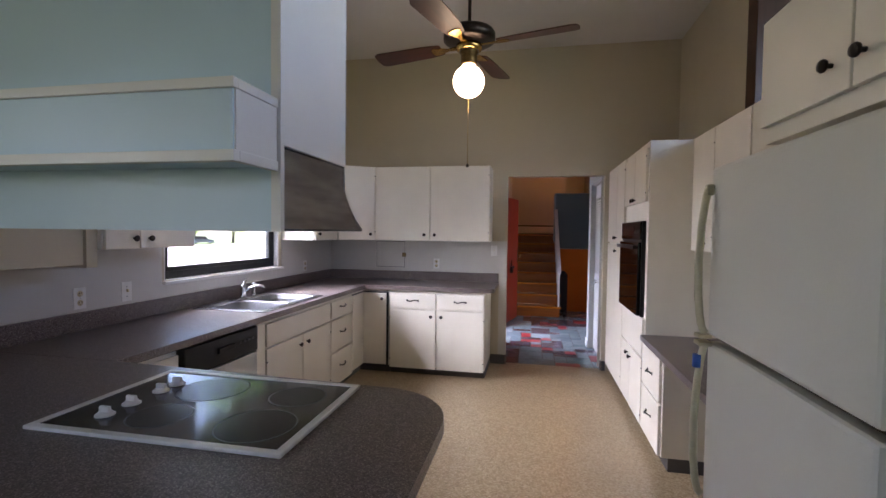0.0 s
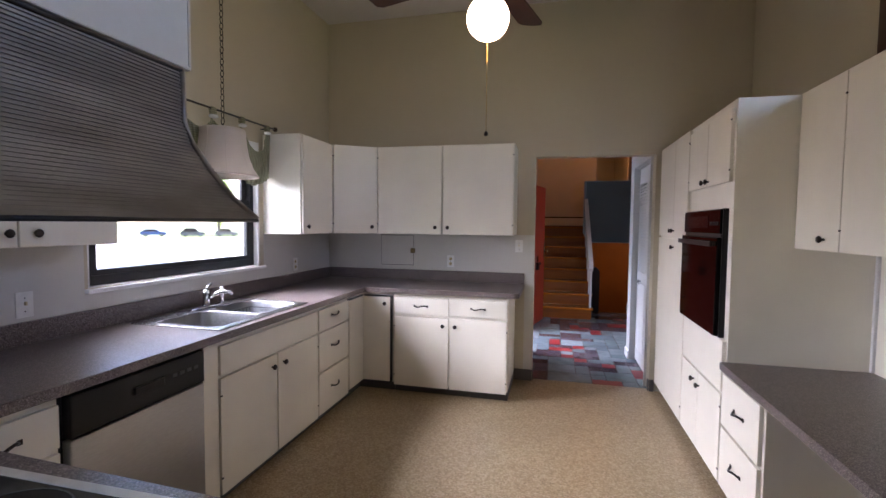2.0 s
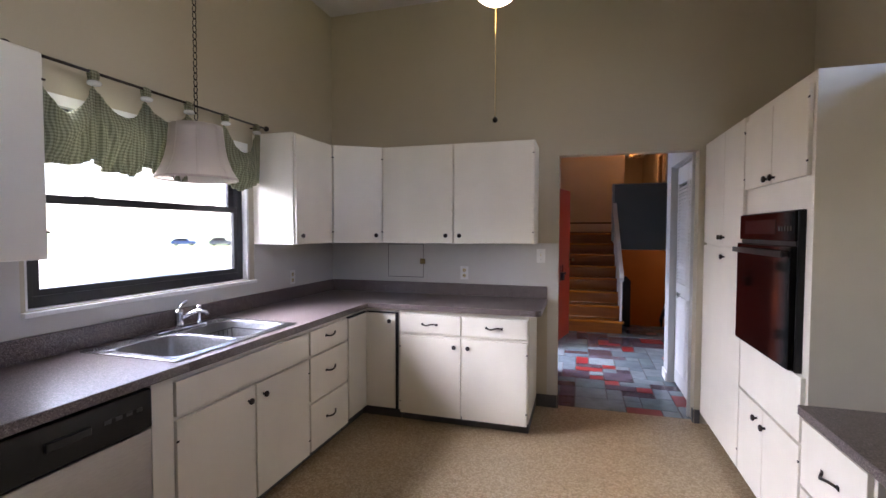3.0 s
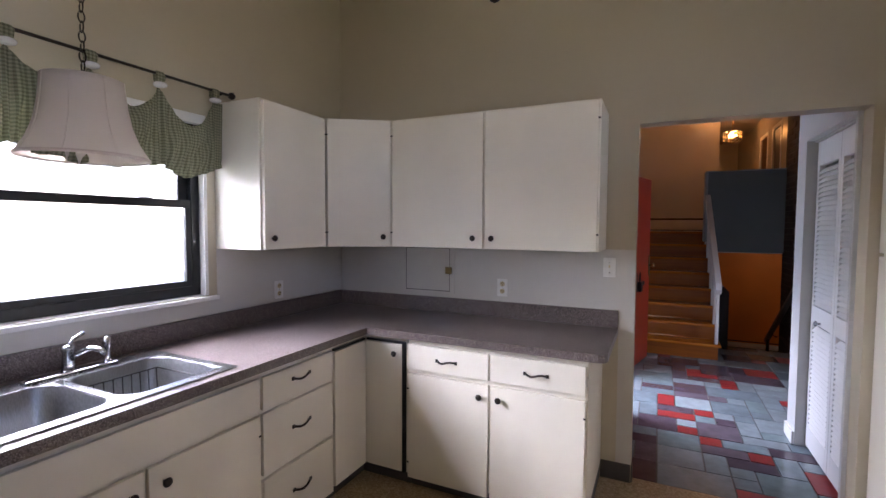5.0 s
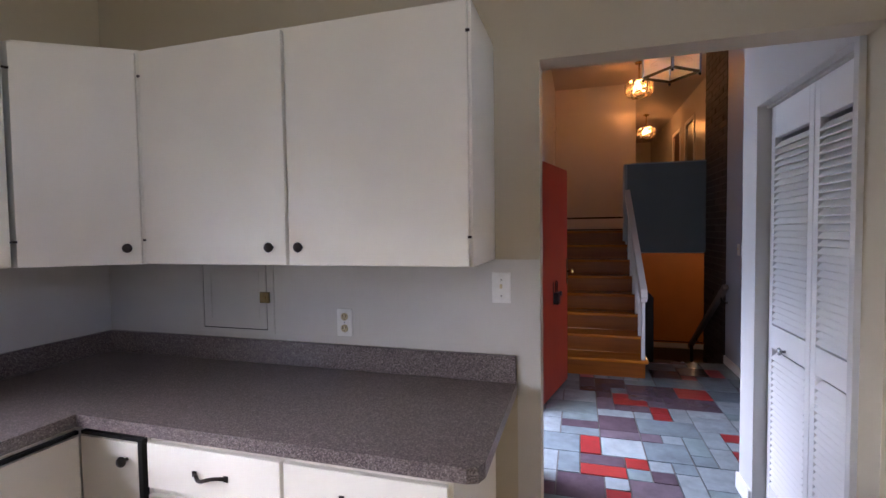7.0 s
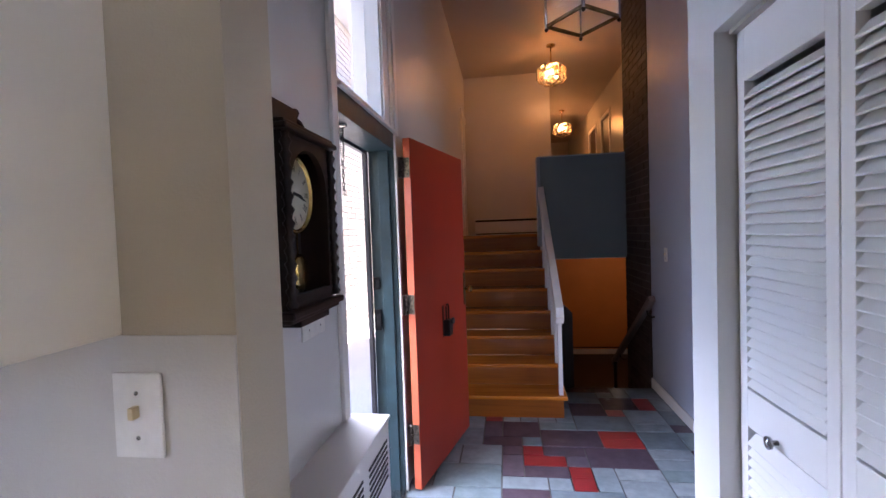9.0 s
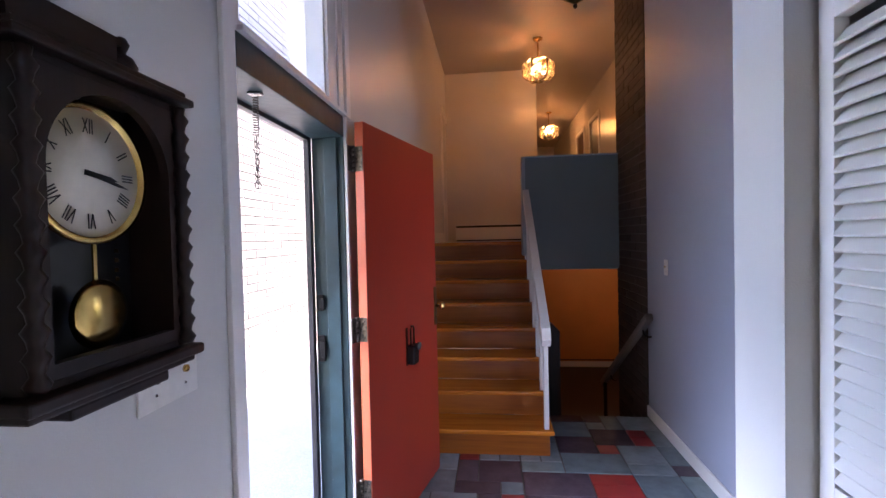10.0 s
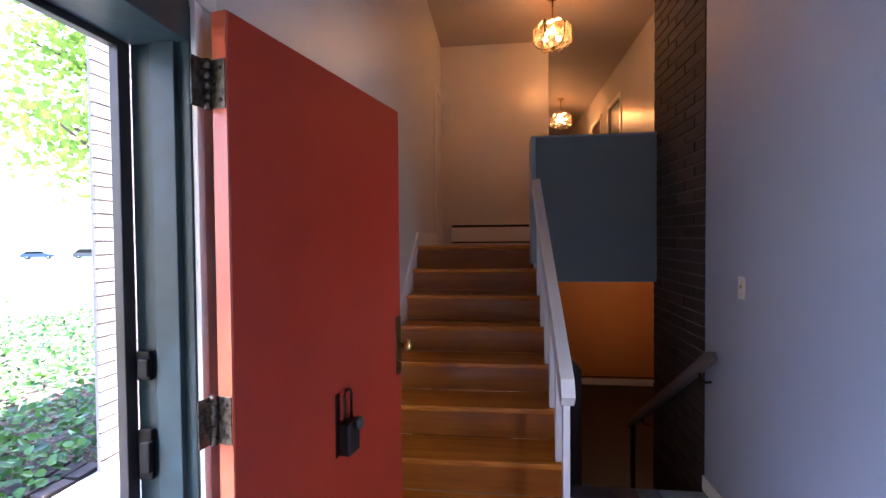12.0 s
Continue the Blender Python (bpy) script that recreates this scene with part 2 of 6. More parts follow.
OVEN_GLASS.node_tree.nodes["Principled BSDF"].inputs["Specular IOR Level"].default_value = 0.18
BLACK_PLASTIC = plain("black_plastic", (0.012, 0.012, 0.013), 0.3)
GREY_STEEL = metal("dishwasher_steel", (0.44, 0.44, 0.44), 0.35, 0.12, 40, (1, 1, 10))
BLACK_PLASTIC.node_tree.nodes["Principled BSDF"].inputs["Specular IOR Level"].default_value = 0.25
WHITE_PLASTIC = plain("white_plastic", (0.78, 0.77, 0.74), 0.35)
IVORY = plain("ivory_plastic", (0.62, 0.52, 0.32), 0.4)
COUNTER = speckle("brown_speckled_laminate", ((0.0, (0.05, 0.037, 0.035)), (0.45, (0.13, 0.10, 0.095)), (0.8, (0.20, 0.16, 0.15)), (1.0, (0.33, 0.28, 0.27))), 330, 0.31, 0.1, 0.12, 0.04)
VINYL = speckle("beige_speckled_vinyl", ((0.0, (0.28, 0.195, 0.105)), (0.5, (0.40, 0.295, 0.17)), (1.0, (0.52, 0.41, 0.275))), 110, 0.3, 0.08, 0.18)
SLATE = pieces("slate_tile", ((0.0, (0.17, 0.215, 0.24)), (0.16, (0.24, 0.29, 0.315)), (0.32, (0.30, 0.35, 0.375)), (0.46, (0.20, 0.26, 0.275)), (0.60, (0.10, 0.072, 0.092)), (0.70, (0.14, 0.11, 0.135)), (0.77, (0.26, 0.305, 0.33))), 0.2, 9, 0.32, 0.35)
SLATE_RED = pieces("red_slate_tile", ((0.0, (0.25, 0.02, 0.024)), (1.0, (0.33, 0.032, 0.03))), 0.4, 14, 0.3, 0.5, False)
GROUT = plain("grey_grout", (0.09, 0.085, 0.08), 0.85, 0, 0.3, 60)
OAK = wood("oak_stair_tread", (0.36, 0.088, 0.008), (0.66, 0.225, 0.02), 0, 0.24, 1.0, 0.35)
# the tread oak darkened: the shade on the risers is put into its colour
OAK_SHADED = wood("shaded_oak_riser", (0.21, 0.05, 0.005), (0.40, 0.12, 0.013), 0, 0.3, 1.0, 0.2)
OAK_FLOOR = wood("oak_floorboards", (0.16, 0.07, 0.03), (0.28, 0.14, 0.06), 1, 0.3, 1.0, 0.2, 0.15, 0.15)
DARK_WOOD = wood("dark_walnut", (0.006, 0.003, 0.0022), (0.02, 0.008, 0.0055), 2, 0.42, 1.5, 0.05)
DARK_WOOD.node_tree.nodes["Principled BSDF"].inputs["Specular IOR Level"].default_value = 0.3
BLADE_WOOD = wood("mahogany_blade", (0.022, 0.006, 0.004), (0.07, 0.02, 0.01), 0, 0.5, 1.2, 0.05)
BROWN_POST = wood("dark_stained_post", (0.03, 0.012, 0.008), (0.075, 0.03, 0.02), 2, 0.4)
RAIL_WOOD = wood("grey_worn_handrail", (0.10, 0.08, 0.075), (0.2, 0.17, 0.16), 1, 0.45)
BRICK_DARK = pieces("dark_brown_brick", ((0.0, (0.045, 0.029, 0.025)), (0.5, (0.062, 0.04, 0.034)), (1.0, (0.085, 0.058, 0.048))), 0.75, 30, 0.4, 0.9, False)
MORTAR_DARK = plain("dark_mortar", (0.15, 0.125, 0.11), 0.9, 0, 0.3, 80)
BRICK_BUFF = pieces("buff_brick", ((0.0, (0.38, 0.32, 0.27)), (0.5, (0.46, 0.40, 0.34)), (1.0, (0.52, 0.46, 0.40))), 0.8, 30, 0.3, 0.8, False)
MORTAR = plain("grey_mortar", (0.32, 0.28, 0.245), 0.9, 0, 0.3, 80)
CONCRETE = speckle("porch_concrete", ((0.0, (0.36, 0.34, 0.32)), (0.5, (0.44, 0.43, 0.41)), (1.0, (0.52, 0.5, 0.48))), 200, 0.8, 0.3, 0.2)
LAWN = speckle("lawn", ((0.0, (0.06, 0.10, 0.03)), (0.5, (0.10, 0.15, 0.05)), (1.0, (0.16, 0.19, 0.08))), 25, 0.9, 0.6, 0.3)
SOIL = speckle("leaf_litter_soil", ((0.0, (0.05, 0.035, 0.025)), (0.6, (0.12, 0.085, 0.06)), (1.0, (0.25, 0.18, 0.12))), 60, 0.9, 0.8, 0.3)
ROAD = speckle("asphalt", ((0.0, (0.04, 0.04, 0.04)), (1.0, (0.07, 0.07, 0.07))), 90, 0.85, 0.3, 0.2)
IVY = leafy("ivy_leaf", (0.008, 0.045, 0.006), (0.07, 0.20, 0.022), 0.2, 0.38)
LEAF = leafy("tree_leaf", (0.13, 0.24, 0.035), (0.30, 0.42, 0.07), 0.5)
BARK = wood("bark", (0.05, 0.035, 0.025), (0.14, 0.1, 0.075), 2, 0.9, 0.6, 0, 0.8)
CLEAR = glass("window_glass")
ICE_GLASS = glass("frosted_lamp_glass", (1.0, 0.86, 0.6), 0.25)
LANTERN_GLASS = glass("etched_lantern_glass", (0.95, 0.97, 1.0), 0.35)
GLOBE = glow("lit_opal_globe", (1.0, 0.78, 0.5), 1.95)
BULB = glow("lit_bulb", (1.0, 0.55, 0.18), 3.0)
SHADE_CLOTH = paint("cream_shade_fabric", (0.72, 0.64, 0.58), 0.8, 0.08, 0.5, 300)
sn, sk = SHADE_CLOTH.node_tree.nodes, SHADE_CLOTH.node_tree.links
s_tr, s_mx = sn.new("ShaderNodeBsdfTranslucent"), sn.new("ShaderNodeMixShader")
s_tr.inputs["Color"].default_value = (0.72, 0.66, 0.6, 1)
s_mx.inputs[0].default_value = 0.5
sk.new(sn["Principled BSDF"].outputs[0], s_mx.inputs[1])
sk.new(s_tr.outputs[0], s_mx.inputs[2])
sk.new(s_mx.outputs[0], sn["Material Output"].inputs["Surface"])
CURTAIN = gingham("green_gingham")
SILVER_CLIP = plain("pearl_ring", (0.7, 0.7, 0.68), 0.25)
CLOCK_FACE = plain("cream_dial", (0.72, 0.68, 0.58), 0.45)
CLOCK_BACK = plain("dark_clock_backboard", (0.01, 0.011, 0.014), 0.3)
INK = plain("black_ink", (0.01, 0.01, 0.012), 0.6)
CAR_BLUE = plain("blue_car_paint", (0.02, 0.06, 0.2), 0.25)
CAR_GREY = plain("grey_car_paint", (0.06, 0.065, 0.075), 0.25)
TYRE = plain("tyre_rubber", (0.02, 0.02, 0.02), 0.8)
STONE = pieces("rough_stone_block", ((0.0, (0.2, 0.17, 0.14)), (1.0, (0.36, 0.32, 0.27))), 0.85, 18, 0.4, 1.0, False)

# ---------- small builders ----------


def box(bm, lo, hi, bevel=0.0):
    """An upright block from corner to corner, its edges eased."""
    lo, hi = [min(a, b) for a, b in zip(lo, hi)], [max(a, b) for a, b in zip(lo, hi)]
    vs = [bm.verts.new((x, y, z)) for z in (lo[2], hi[2]) for y in (lo[1], hi[1]) for x in (lo[0], hi[0])]
    fs = [bm.faces.new([vs[i] for i in q]) for q in ((0, 2, 3, 1), (4, 5, 7, 6), (0, 1, 5, 4), (2, 6, 7, 3), (0, 4, 6, 2), (1, 3, 7, 5))]
    if bevel:
        es = list({e for f in fs for e in f.edges})
        bmesh.ops.bevel(bm, geom=es, offset=bevel, segments=2, profile=0.5, affect="EDGES")
    return bm


def boxes(*blocks, bevel=0.0):
    bm = bmesh.new()
    for lo, hi in blocks:
        box(bm, lo, hi, bevel)
    return bm


def disc(r, z0, z1, x=0.0, y=0.0, hole=0.0, n=48):
    """A flat round plate, or a flat ring when it has a hole."""
    bm = bmesh.new()

    def ring(rad, z):
        return [bm.verts.new((x + rad * math.cos(2 * math.pi * i / n), y + rad * math.sin(2 * math.pi * i / n), z)) for i in range(n)]
    a, b = ring(r, z0), ring(r, z1)
    c, d = (ring(hole, z0), ring(hole, z1)) if hole else (None, None)
    for i in range(n):
        j = (i + 1) % n
        bm.faces.new((a[i], a[j], b[j], b[i]))
        if hole:
            bm.faces.new((c[j], c[i], d[i], d[j]))
            bm.faces.new((b[i], b[j], d[j], d[i]))
    if not hole:
        bm.faces.new(b)
    return bm


def lathe(profile, m=None, n=24, bm=None):
    """A turned solid about z from (radius, height) pairs, set at the pose m."""
    bm = bm or bmesh.new()
    m = m or Matrix()
    rings = []
    for r, z in profile:
        rings.append([bm.verts.new(m @ Vector((r * math.cos(2 * math.pi * i / n), r * math.sin(2 * math.pi * i / n), z))) for i in range(n)] if r > 1e-5 else [bm.verts.new(m @ Vector((0, 0, z)))])
    for a, b in zip(rings, rings[1:]):
        for i in range(n):
            j = (i + 1) % n
            q = [a[i % len(a)], a[j % len(a)], b[j % len(b)], b[i % len(b)]]
            q = [v for p, v in enumerate(q) if v not in q[:p]]
            if len(q) > 2:
                f = bm.faces.new(q)
                f.smooth = True
    for ring, flip in ((rings[0], True), (rings[-1], False)):
        if len(ring) > 1:
            bm.faces.new(ring[::-1] if flip else ring)
    return bm


def tube(points, radius, n=10, bm=None, taper=1.0):
    """A round bar bent along points."""
    bm = bm or bmesh.new()
    pts = [Vector(p) for p in points]
    rings = []
    for i, p in enumerate(pts):
        d = (pts[min(i + 1, len(pts) - 1)] - pts[max(i - 1, 0)]).normalized()
        side = d.cross(Vector((0.12, 0.31, 0.95)) if abs(d.z) < 0.9 else Vector((1, 0.2, 0))).normalized()
        up = side.cross(d)
        r = radius * (1 + (taper - 1) * i / max(1, len(pts) - 1))
        rings.append([bm.verts.new(p + side * math.cos(2 * math.pi * k / n) * r + up * math.sin(2 * math.pi * k / n) * r) for k in range(n)])
    for a, b in zip(rings, rings[1:]):
        for k in range(n):
            f = bm.faces.new((a[k], a[(k + 1) % n], b[(k + 1) % n], b[k]))
            f.smooth = True
    bm.faces.new(rings[0][::-1])
    bm.faces.new(rings[-1])
    return bm


def slab(outline, z0, z1, bm=None, bevel=0.0):
    """A plate of the outline (x, y) between two heights."""
    bm = bm or bmesh.new()
    low = [bm.verts.new((x, y, z0)) for x, y in outline]
    top = [bm.verts.new((x, y, z1)) for x, y in outline]
    faces = [bm.faces.new(low[::-1]), bm.faces.new(top)]
    for i in range(len(low)):
        j = (i + 1) % len(low)
        faces.append(bm.faces.new((low[i], low[j], top[j], top[i])))
    if bevel:
        bmesh.ops.bevel(bm, geom=list(faces[1].edges), offset=bevel, segments=3, profile=0.5, affect="EDGES")
    return bm


def prism(outline, axis, a, b, bm=None):
    """A solid with the outline in the two other axes, from a to b along axis (0, 1, 2)."""
    bm = bm or bmesh.new()

    def at(p, t):
        c = list(p)
        c.insert(axis, t)
        return c
    low, top = [bm.verts.new(at(p, a)) for p in outline], [bm.verts.new(at(p, b)) for p in outline]
    bm.faces.new(low[::-1])
    bm.faces.new(top)
    for i in range(len(low)):
        j = (i + 1) % len(low)
        bm.faces.new((low[i], low[j], top[j], top[i]))
    bmesh.ops.recalc_face_normals(bm, faces=bm.faces[:])
    return bm


def mesh_of(name, bm, material):
    me = bpy.data.meshes.new(name)
    bmesh.ops.recalc_face_normals(bm, faces=bm.faces[:])
    bm.to_mesh(me)
    bm.free()
    me.materials.append(material)
    return me


def part(name, bm, material, parent, label=""):
    ob = new(name, mesh_of(name, bm, material))
    ob.parent = parent
    return tagged(ob, label)


def thing(name, m, label, category, group="", kind=""):
    ob = new(name)
    ob.empty_display_size = 0.1
    ob.matrix_world = m
    return tagged(ob, label, category, group, kind)


def structure(name, bm, material, label, category="structure"):
    return tagged(new(name, mesh_of(name, bm, material)), label, category, "", "structure")


def single(name, bm, material, label, category, group="", m=None, kind=""):
    ob = new(name, mesh_of(name, bm, material))
    if m:
        ob.matrix_world = m
    return tagged(ob, label, category, group, kind)

# ---------- large structure: kitchen ----------
LW, BW, RW, CZ = -2.087, 5.0, 1.73, 3.46          # kitchen: left wall, back wall, right wall, ceiling
FX, BX, FZ = -0.27, 1.645, 3.95                   # foyer: door wall, far side wall, ceiling
UP, DOWN = 1.44, -1.44                            # upper and lower levels


def wall_x(x0, x1, y0, y1, z0, z1, holes=()):
    """A wall across x, along y, with rectangular holes (y0, y1, z0, z1) in order of y."""
    bm, y = bmesh.new(), y0
    for h0, h1, b, t in holes:
        if h0 > y:
            box(bm, (x0, y, z0), (x1, h0, z1))
        if b > z0:
            box(bm, (x0, h0, z0), (x1, h1, b))
        if t < z1:
            box(bm, (x0, h0, t), (x1, h1, z1))
        y = h1
    if y < y1:
        box(bm, (x0, y, z0), (x1, y1, z1))
    return bm


def wall_y(y0, y1, x0, x1, z0, z1, holes=()):
    bm, x = bmesh.new(), x0
    for h0, h1, b, t in holes:
        if h0 > x:
            box(bm, (x, y0, z0), (h0, y1, z1))
        if b > z0:
            box(bm, (h0, y0, z0), (h1, y1, b))
        if t < z1:
            box(bm, (h0, y0, t), (h1, y1, z1))
        x = h1
    if x < x1:
        box(bm, (x, y0, z0), (x1, y1, z1))
    return bm


structure("floor_kitchen", boxes(((-2.237, -3.55, -0.12), (2.6, 5.06, 0.0))), VINYL, "beige speckled vinyl kitchen floor, lightly worn", "floor")
# the first hole is unseen, added for the fill on the hood front
structure("wall_west", wall_x(-2.237, LW, -3.55, 5.12, 0, CZ, ((-1.7, -0.5, 1.0, 2.1), (2.47, 3.85, 1.12, 2.08))), WALL, "warm beige painted kitchen wall with a window", "wall")
structure("wall_north", wall_y(BW, 5.12, LW, 1.88, 0, FZ + 0.1, ((0.0, 1.02, 0, 2.085),)), WALL, "beige painted wall with an open doorway to the hall", "wall")
structure("wall_east", boxes(((RW, -3.55, 0), (1.88, 3.4, 2.16)), ((RW, 3.4, 0), (1.88, BW, CZ)), ((RW, -3.55, 2.16), (1.88, -1.4, CZ)), ((RW, -1.4, 3.3), (1.88, 3.4, CZ))), WALL, "beige painted wall, open above the cabinets", "wall")
# out of view: dark to cut bounced light, its opening added to let sky in
structure("wall_south", wall_y(-3.7, -3.55, -2.237, 2.72, 0, CZ, ((-1.9, -1.4, 1.0, 2.05),)), BOUNCE_CUT, "unseen closing wall behind the kitchen, dark brown to cut bounced light", "wall")
structure("wall_beyond", boxes(((2.6, -3.55, 0), (2.72, -0.75, CZ)), ((2.6, 2.55, 0), (2.72, 5.0, CZ)), ((2.6, -0.75, 0), (2.72, 2.55, 2.28)), ((2.6, -0.75, 3.24), (2.72, 2.55, CZ)), ((1.88, 5.0, 0), (2.72, 5.12, CZ))), WALL_WHITE, "white wall of the room beyond", "wall")
structure("ceiling_kitchen", boxes(((-2.237, -3.7, CZ), (2.72, BW, CZ + 0.12))), CEILING, "off-white painted kitchen ceiling", "ceiling")
structure("wall_band_north", boxes(((LW + 0.004, 4.997, 1.013), (-0.001, BW, 1.369)), ((-0.085, 4.997, 0.106), (-0.001, BW, 1.013))), WALL_BAND, "pale grey painted band of wall above the counter", "wall")
structure("wall_band_west", boxes(((LW, 3.9, 1.013), (LW + 0.003, 4.997, 1.369)), ((LW, 2.45, 1.013), (LW + 0.003, 3.9, 1.094)), ((LW, 1.75, 1.013), (LW + 0.003, 2.45, 1.354)), ((LW, 0.42, 1.013), (LW + 0.003, 1.75, 1.28))), WALL_BAND, "pale grey painted band of wall under the window", "wall")
structure("trim_post", boxes(((1.69, 3.26, 2.165), (1.9, 3.4, 3.3)), bevel=0.004), BROWN_POST, "dark stained wooden post at the high opening", "trim")
structure("baseboard_doorway_left", boxes(((-0.17, 4.988, 0.0), (-0.002, 5.0, 0.105)), bevel=0.003), TOEKICK, "dark grey rubber base beside the doorway", "baseboard")
structure("baseboard_doorway_right", boxes(((1.022, 4.988, 0.0), (1.06, 5.0, 0.105)), bevel=0.003), TOEKICK, "dark grey rubber base beside the doorway", "baseboard")
structure("baseboard_jamb_left", boxes(((0.0, 5.0, 0.0), (0.008, 5.05, 0.1)), ((1.012, 5.0, 0.0), (1.02, 5.05, 0.1))), TOEKICK, "dark grey rubber base round the doorway", "baseboard")

# ---------- large structure: foyer, stairs, levels ----------
structure("floor_foyer", boxes(((-0.42, 5.06, -0.12), (1.8, 8.84, -0.008))), GROUT, "slate tile floor in grey, purple and red", "floor")
structure("floor_living", boxes(((1.8, 5.12, -0.12), (4.75, 9.8, 0.0))), plain("pale_carpet", (0.45, 0.40, 0.36), 0.95, 0, 0.25, 120), "pale carpeted living room floor", "floor")
structure("wall_foyer_door", boxes(((-0.42, 5.12, -0.1), (FX, 6.10, FZ)), ((-0.42, 7.03, -0.1), (FX, 12.02, FZ)), ((-0.42, 6.10, 3.2), (FX, 7.03, FZ))), WALL_WHITE, "off-white satin painted wall with the front door", "wall")
structure("wall_closet_front", wall_x(1.0, 1.09, 5.12, 6.2, 0, FZ, ((5.15, 6.0, 0, 2.08),)), WALL_WHITE, "off-white painted wall round the closet opening", "wall")
structure("wall_closet_inside", boxes(((1.7, 5.12, 0), (1.8, 6.2, FZ)), ((1.09, 6.1, 0), (1.7, 6.2, FZ))), WALL_WHITE, "plain closet walls", "wall")
structure("wall_foyer_blue", boxes(((BX, 7.29, 0), (1.8, 8.86, FZ)), ((BX, 6.2, 2.0), (1.8, 7.29, FZ))), WALL_BLUE, "blue-grey satin painted foyer wall with an opening", "wall")
structure("baseboard_blue_wall", boxes(((1.63, 7.29, 0.0), (BX, 8.86, 0.09)), bevel=0.004), TRIM, "white painted baseboard under the blue wall", "baseboard")
structure("baseboard_closet", boxes(((0.985, 6.01, 0.0), (1.0, 6.215, 0.09)), ((0.985, 6.2, 0.0), (1.6, 6.215, 0.09)), bevel=0.003), TRIM, "white painted baseboard at the closet", "baseboard")
structure("wall_living", boxes(((1.8, 5.12, 0), (2.78, 5.2, 3.0)), ((4.32, 5.12, 0), (4.6, 5.2, 3.0)), ((2.78, 5.12, 0), (4.32, 5.2, 0.7)), ((2.78, 5.12, 2.2), (4.32, 5.2, 3.0)), ((4.6, 5.12, 0), (4.75, 9.0, 3.0)), ((4.6, 9.6, 0), (4.75, 9.8, 3.0)), ((4.6, 9.0, 0), (4.75, 9.6, 0.7)), ((4.6, 9.0, 2.3), (4.75, 9.6, 3.0)), ((1.8, 9.7, 0), (4.6, 9.8, 3.0))), WALL_WHITE, "plain living room walls, the south opening unseen and added to light the stairs", "wall")
structure("ceiling_living", boxes(((1.8, 5.12, 3.0), (4.75, 9.8, 3.1))), CEILING, "plain living room ceiling", "ceiling")
structure("ceiling_foyer", boxes(((-0.42, 5.12, FZ), (2.27, 18.1, FZ + 0.12))), CEILING_HALL, "off-white ceiling of the foyer and upper hall", "ceiling")
structure("floor_upper", boxes(((FX, 9.99, 1.16), (0.735, 12.0, UP)), ((0.735, 9.78, 1.16), (2.15, 18.0, UP))), OAK_FLOOR, "oak upper hall floor", "floor")
structure("wall_half", boxes(((0.735, 9.68, 1.16), (BX, 9.78, 2.285))), HALF_BLUE, "slate blue half wall at the upper landing", "wall")
structure("trim_half_wall", boxes(((0.70, 9.675, 1.3), (0.735, 9.9, 2.285)), ((0.70, 9.672, 2.285), (BX, 9.79, 2.30)), bevel=0.003), paint("pale_blue_trim", (0.34, 0.42, 0.47), 0.35), "pale blue edge trim of the half wall", "trim")
structure("wall_upper_back", boxes(((FX, 11.9, UP), (1.08, 12.02, FZ))), WALL_HALL, "satin white wall at the stair head", "wall")
structure("wall_hall_left", boxes(((0.96, 12.02, UP), (1.08, 18, FZ))), WALL_HALL, "satin white hall wall", "wall")
structure("wall_hall_right", wall_x(2.15, 2.27, 9.76, 18, UP, FZ, ((12.7, 13.35, UP, 3.45), (13.9, 14.6, UP, 3.45))), WALL_HALL, "satin white hall wall with doors", "wall")
structure("wall_hall_end", boxes(((0.9, 18, 1.16), (2.27, 18.12, FZ))), WALL_HALL, "plain wall at the end of the hall", "wall")
structure("trim_stair_door", boxes(((FX, 11.18, UP), (-0.25, 11.27, 3.3)), ((FX, 11.27, 3.21), (-0.25, 11.88, 3.3)), bevel=0.003), TRIM, "white door casing at the stair head", "trim")
structure("floor_lower", boxes(((0.6, 10.7, -1.56), (4.2, 15.5, DOWN))), DARK_WOOD, "dark wooden floor of the lower level", "floor")
structure("wall_orange", boxes(((0.6, 15.4, DOWN), (4.2, 15.52, 1.16))), WALL_ORANGE, "orange painted wall of the lower level", "wall")
structure("baseboard_orange", boxes(((0.75, 15.37, DOWN), (4.0, 15.4, -1.32)), bevel=0.004), TRIM, "white baseboard on the orange wall", "baseboard")
structure("trim_orange", boxes(((0.75, 15.385, -1.30), (4.0, 15.4, -1.275))), plain("dark_gap", (0.03, 0.02, 0.02), 0.8), "dark slot above the baseboard", "trim")
structure("wall_lower", boxes(((0.63, 8.84, -1.56), (0.735, 15.4, 0.0)), ((0.63, 9.7, 0.0), (0.735, 15.4, 1.16)), ((4.0, 9.76, DOWN), (4.2, 15.4, 1.16)), ((2.15, 9.64, -1.56), (4.2, 9.76, 1.16)), ((0.6, 8.72, -1.56), (2.15, 8.84, -0.12)), ((-0.27, 11.9, 0), (0.7, 12.02, 1.2))), WALL_ORANGE, "orange walls round the lower stair", "wall")
structure("ceiling_lower", boxes(((2.15, 9.76, 1.16), (4.2, 15.5, 1.26)), ((0.735, 9.8, 1.145), (2.15, 15.4, 1.158))), CEILING, "plain ceiling of the lower level", "ceiling")
structure("wall_brick_core", boxes(((1.648, 8.86, -1.56), (2.15, 9.745, FZ))), MORTAR_DARK, "dark brown brick chimney wall", "wall")
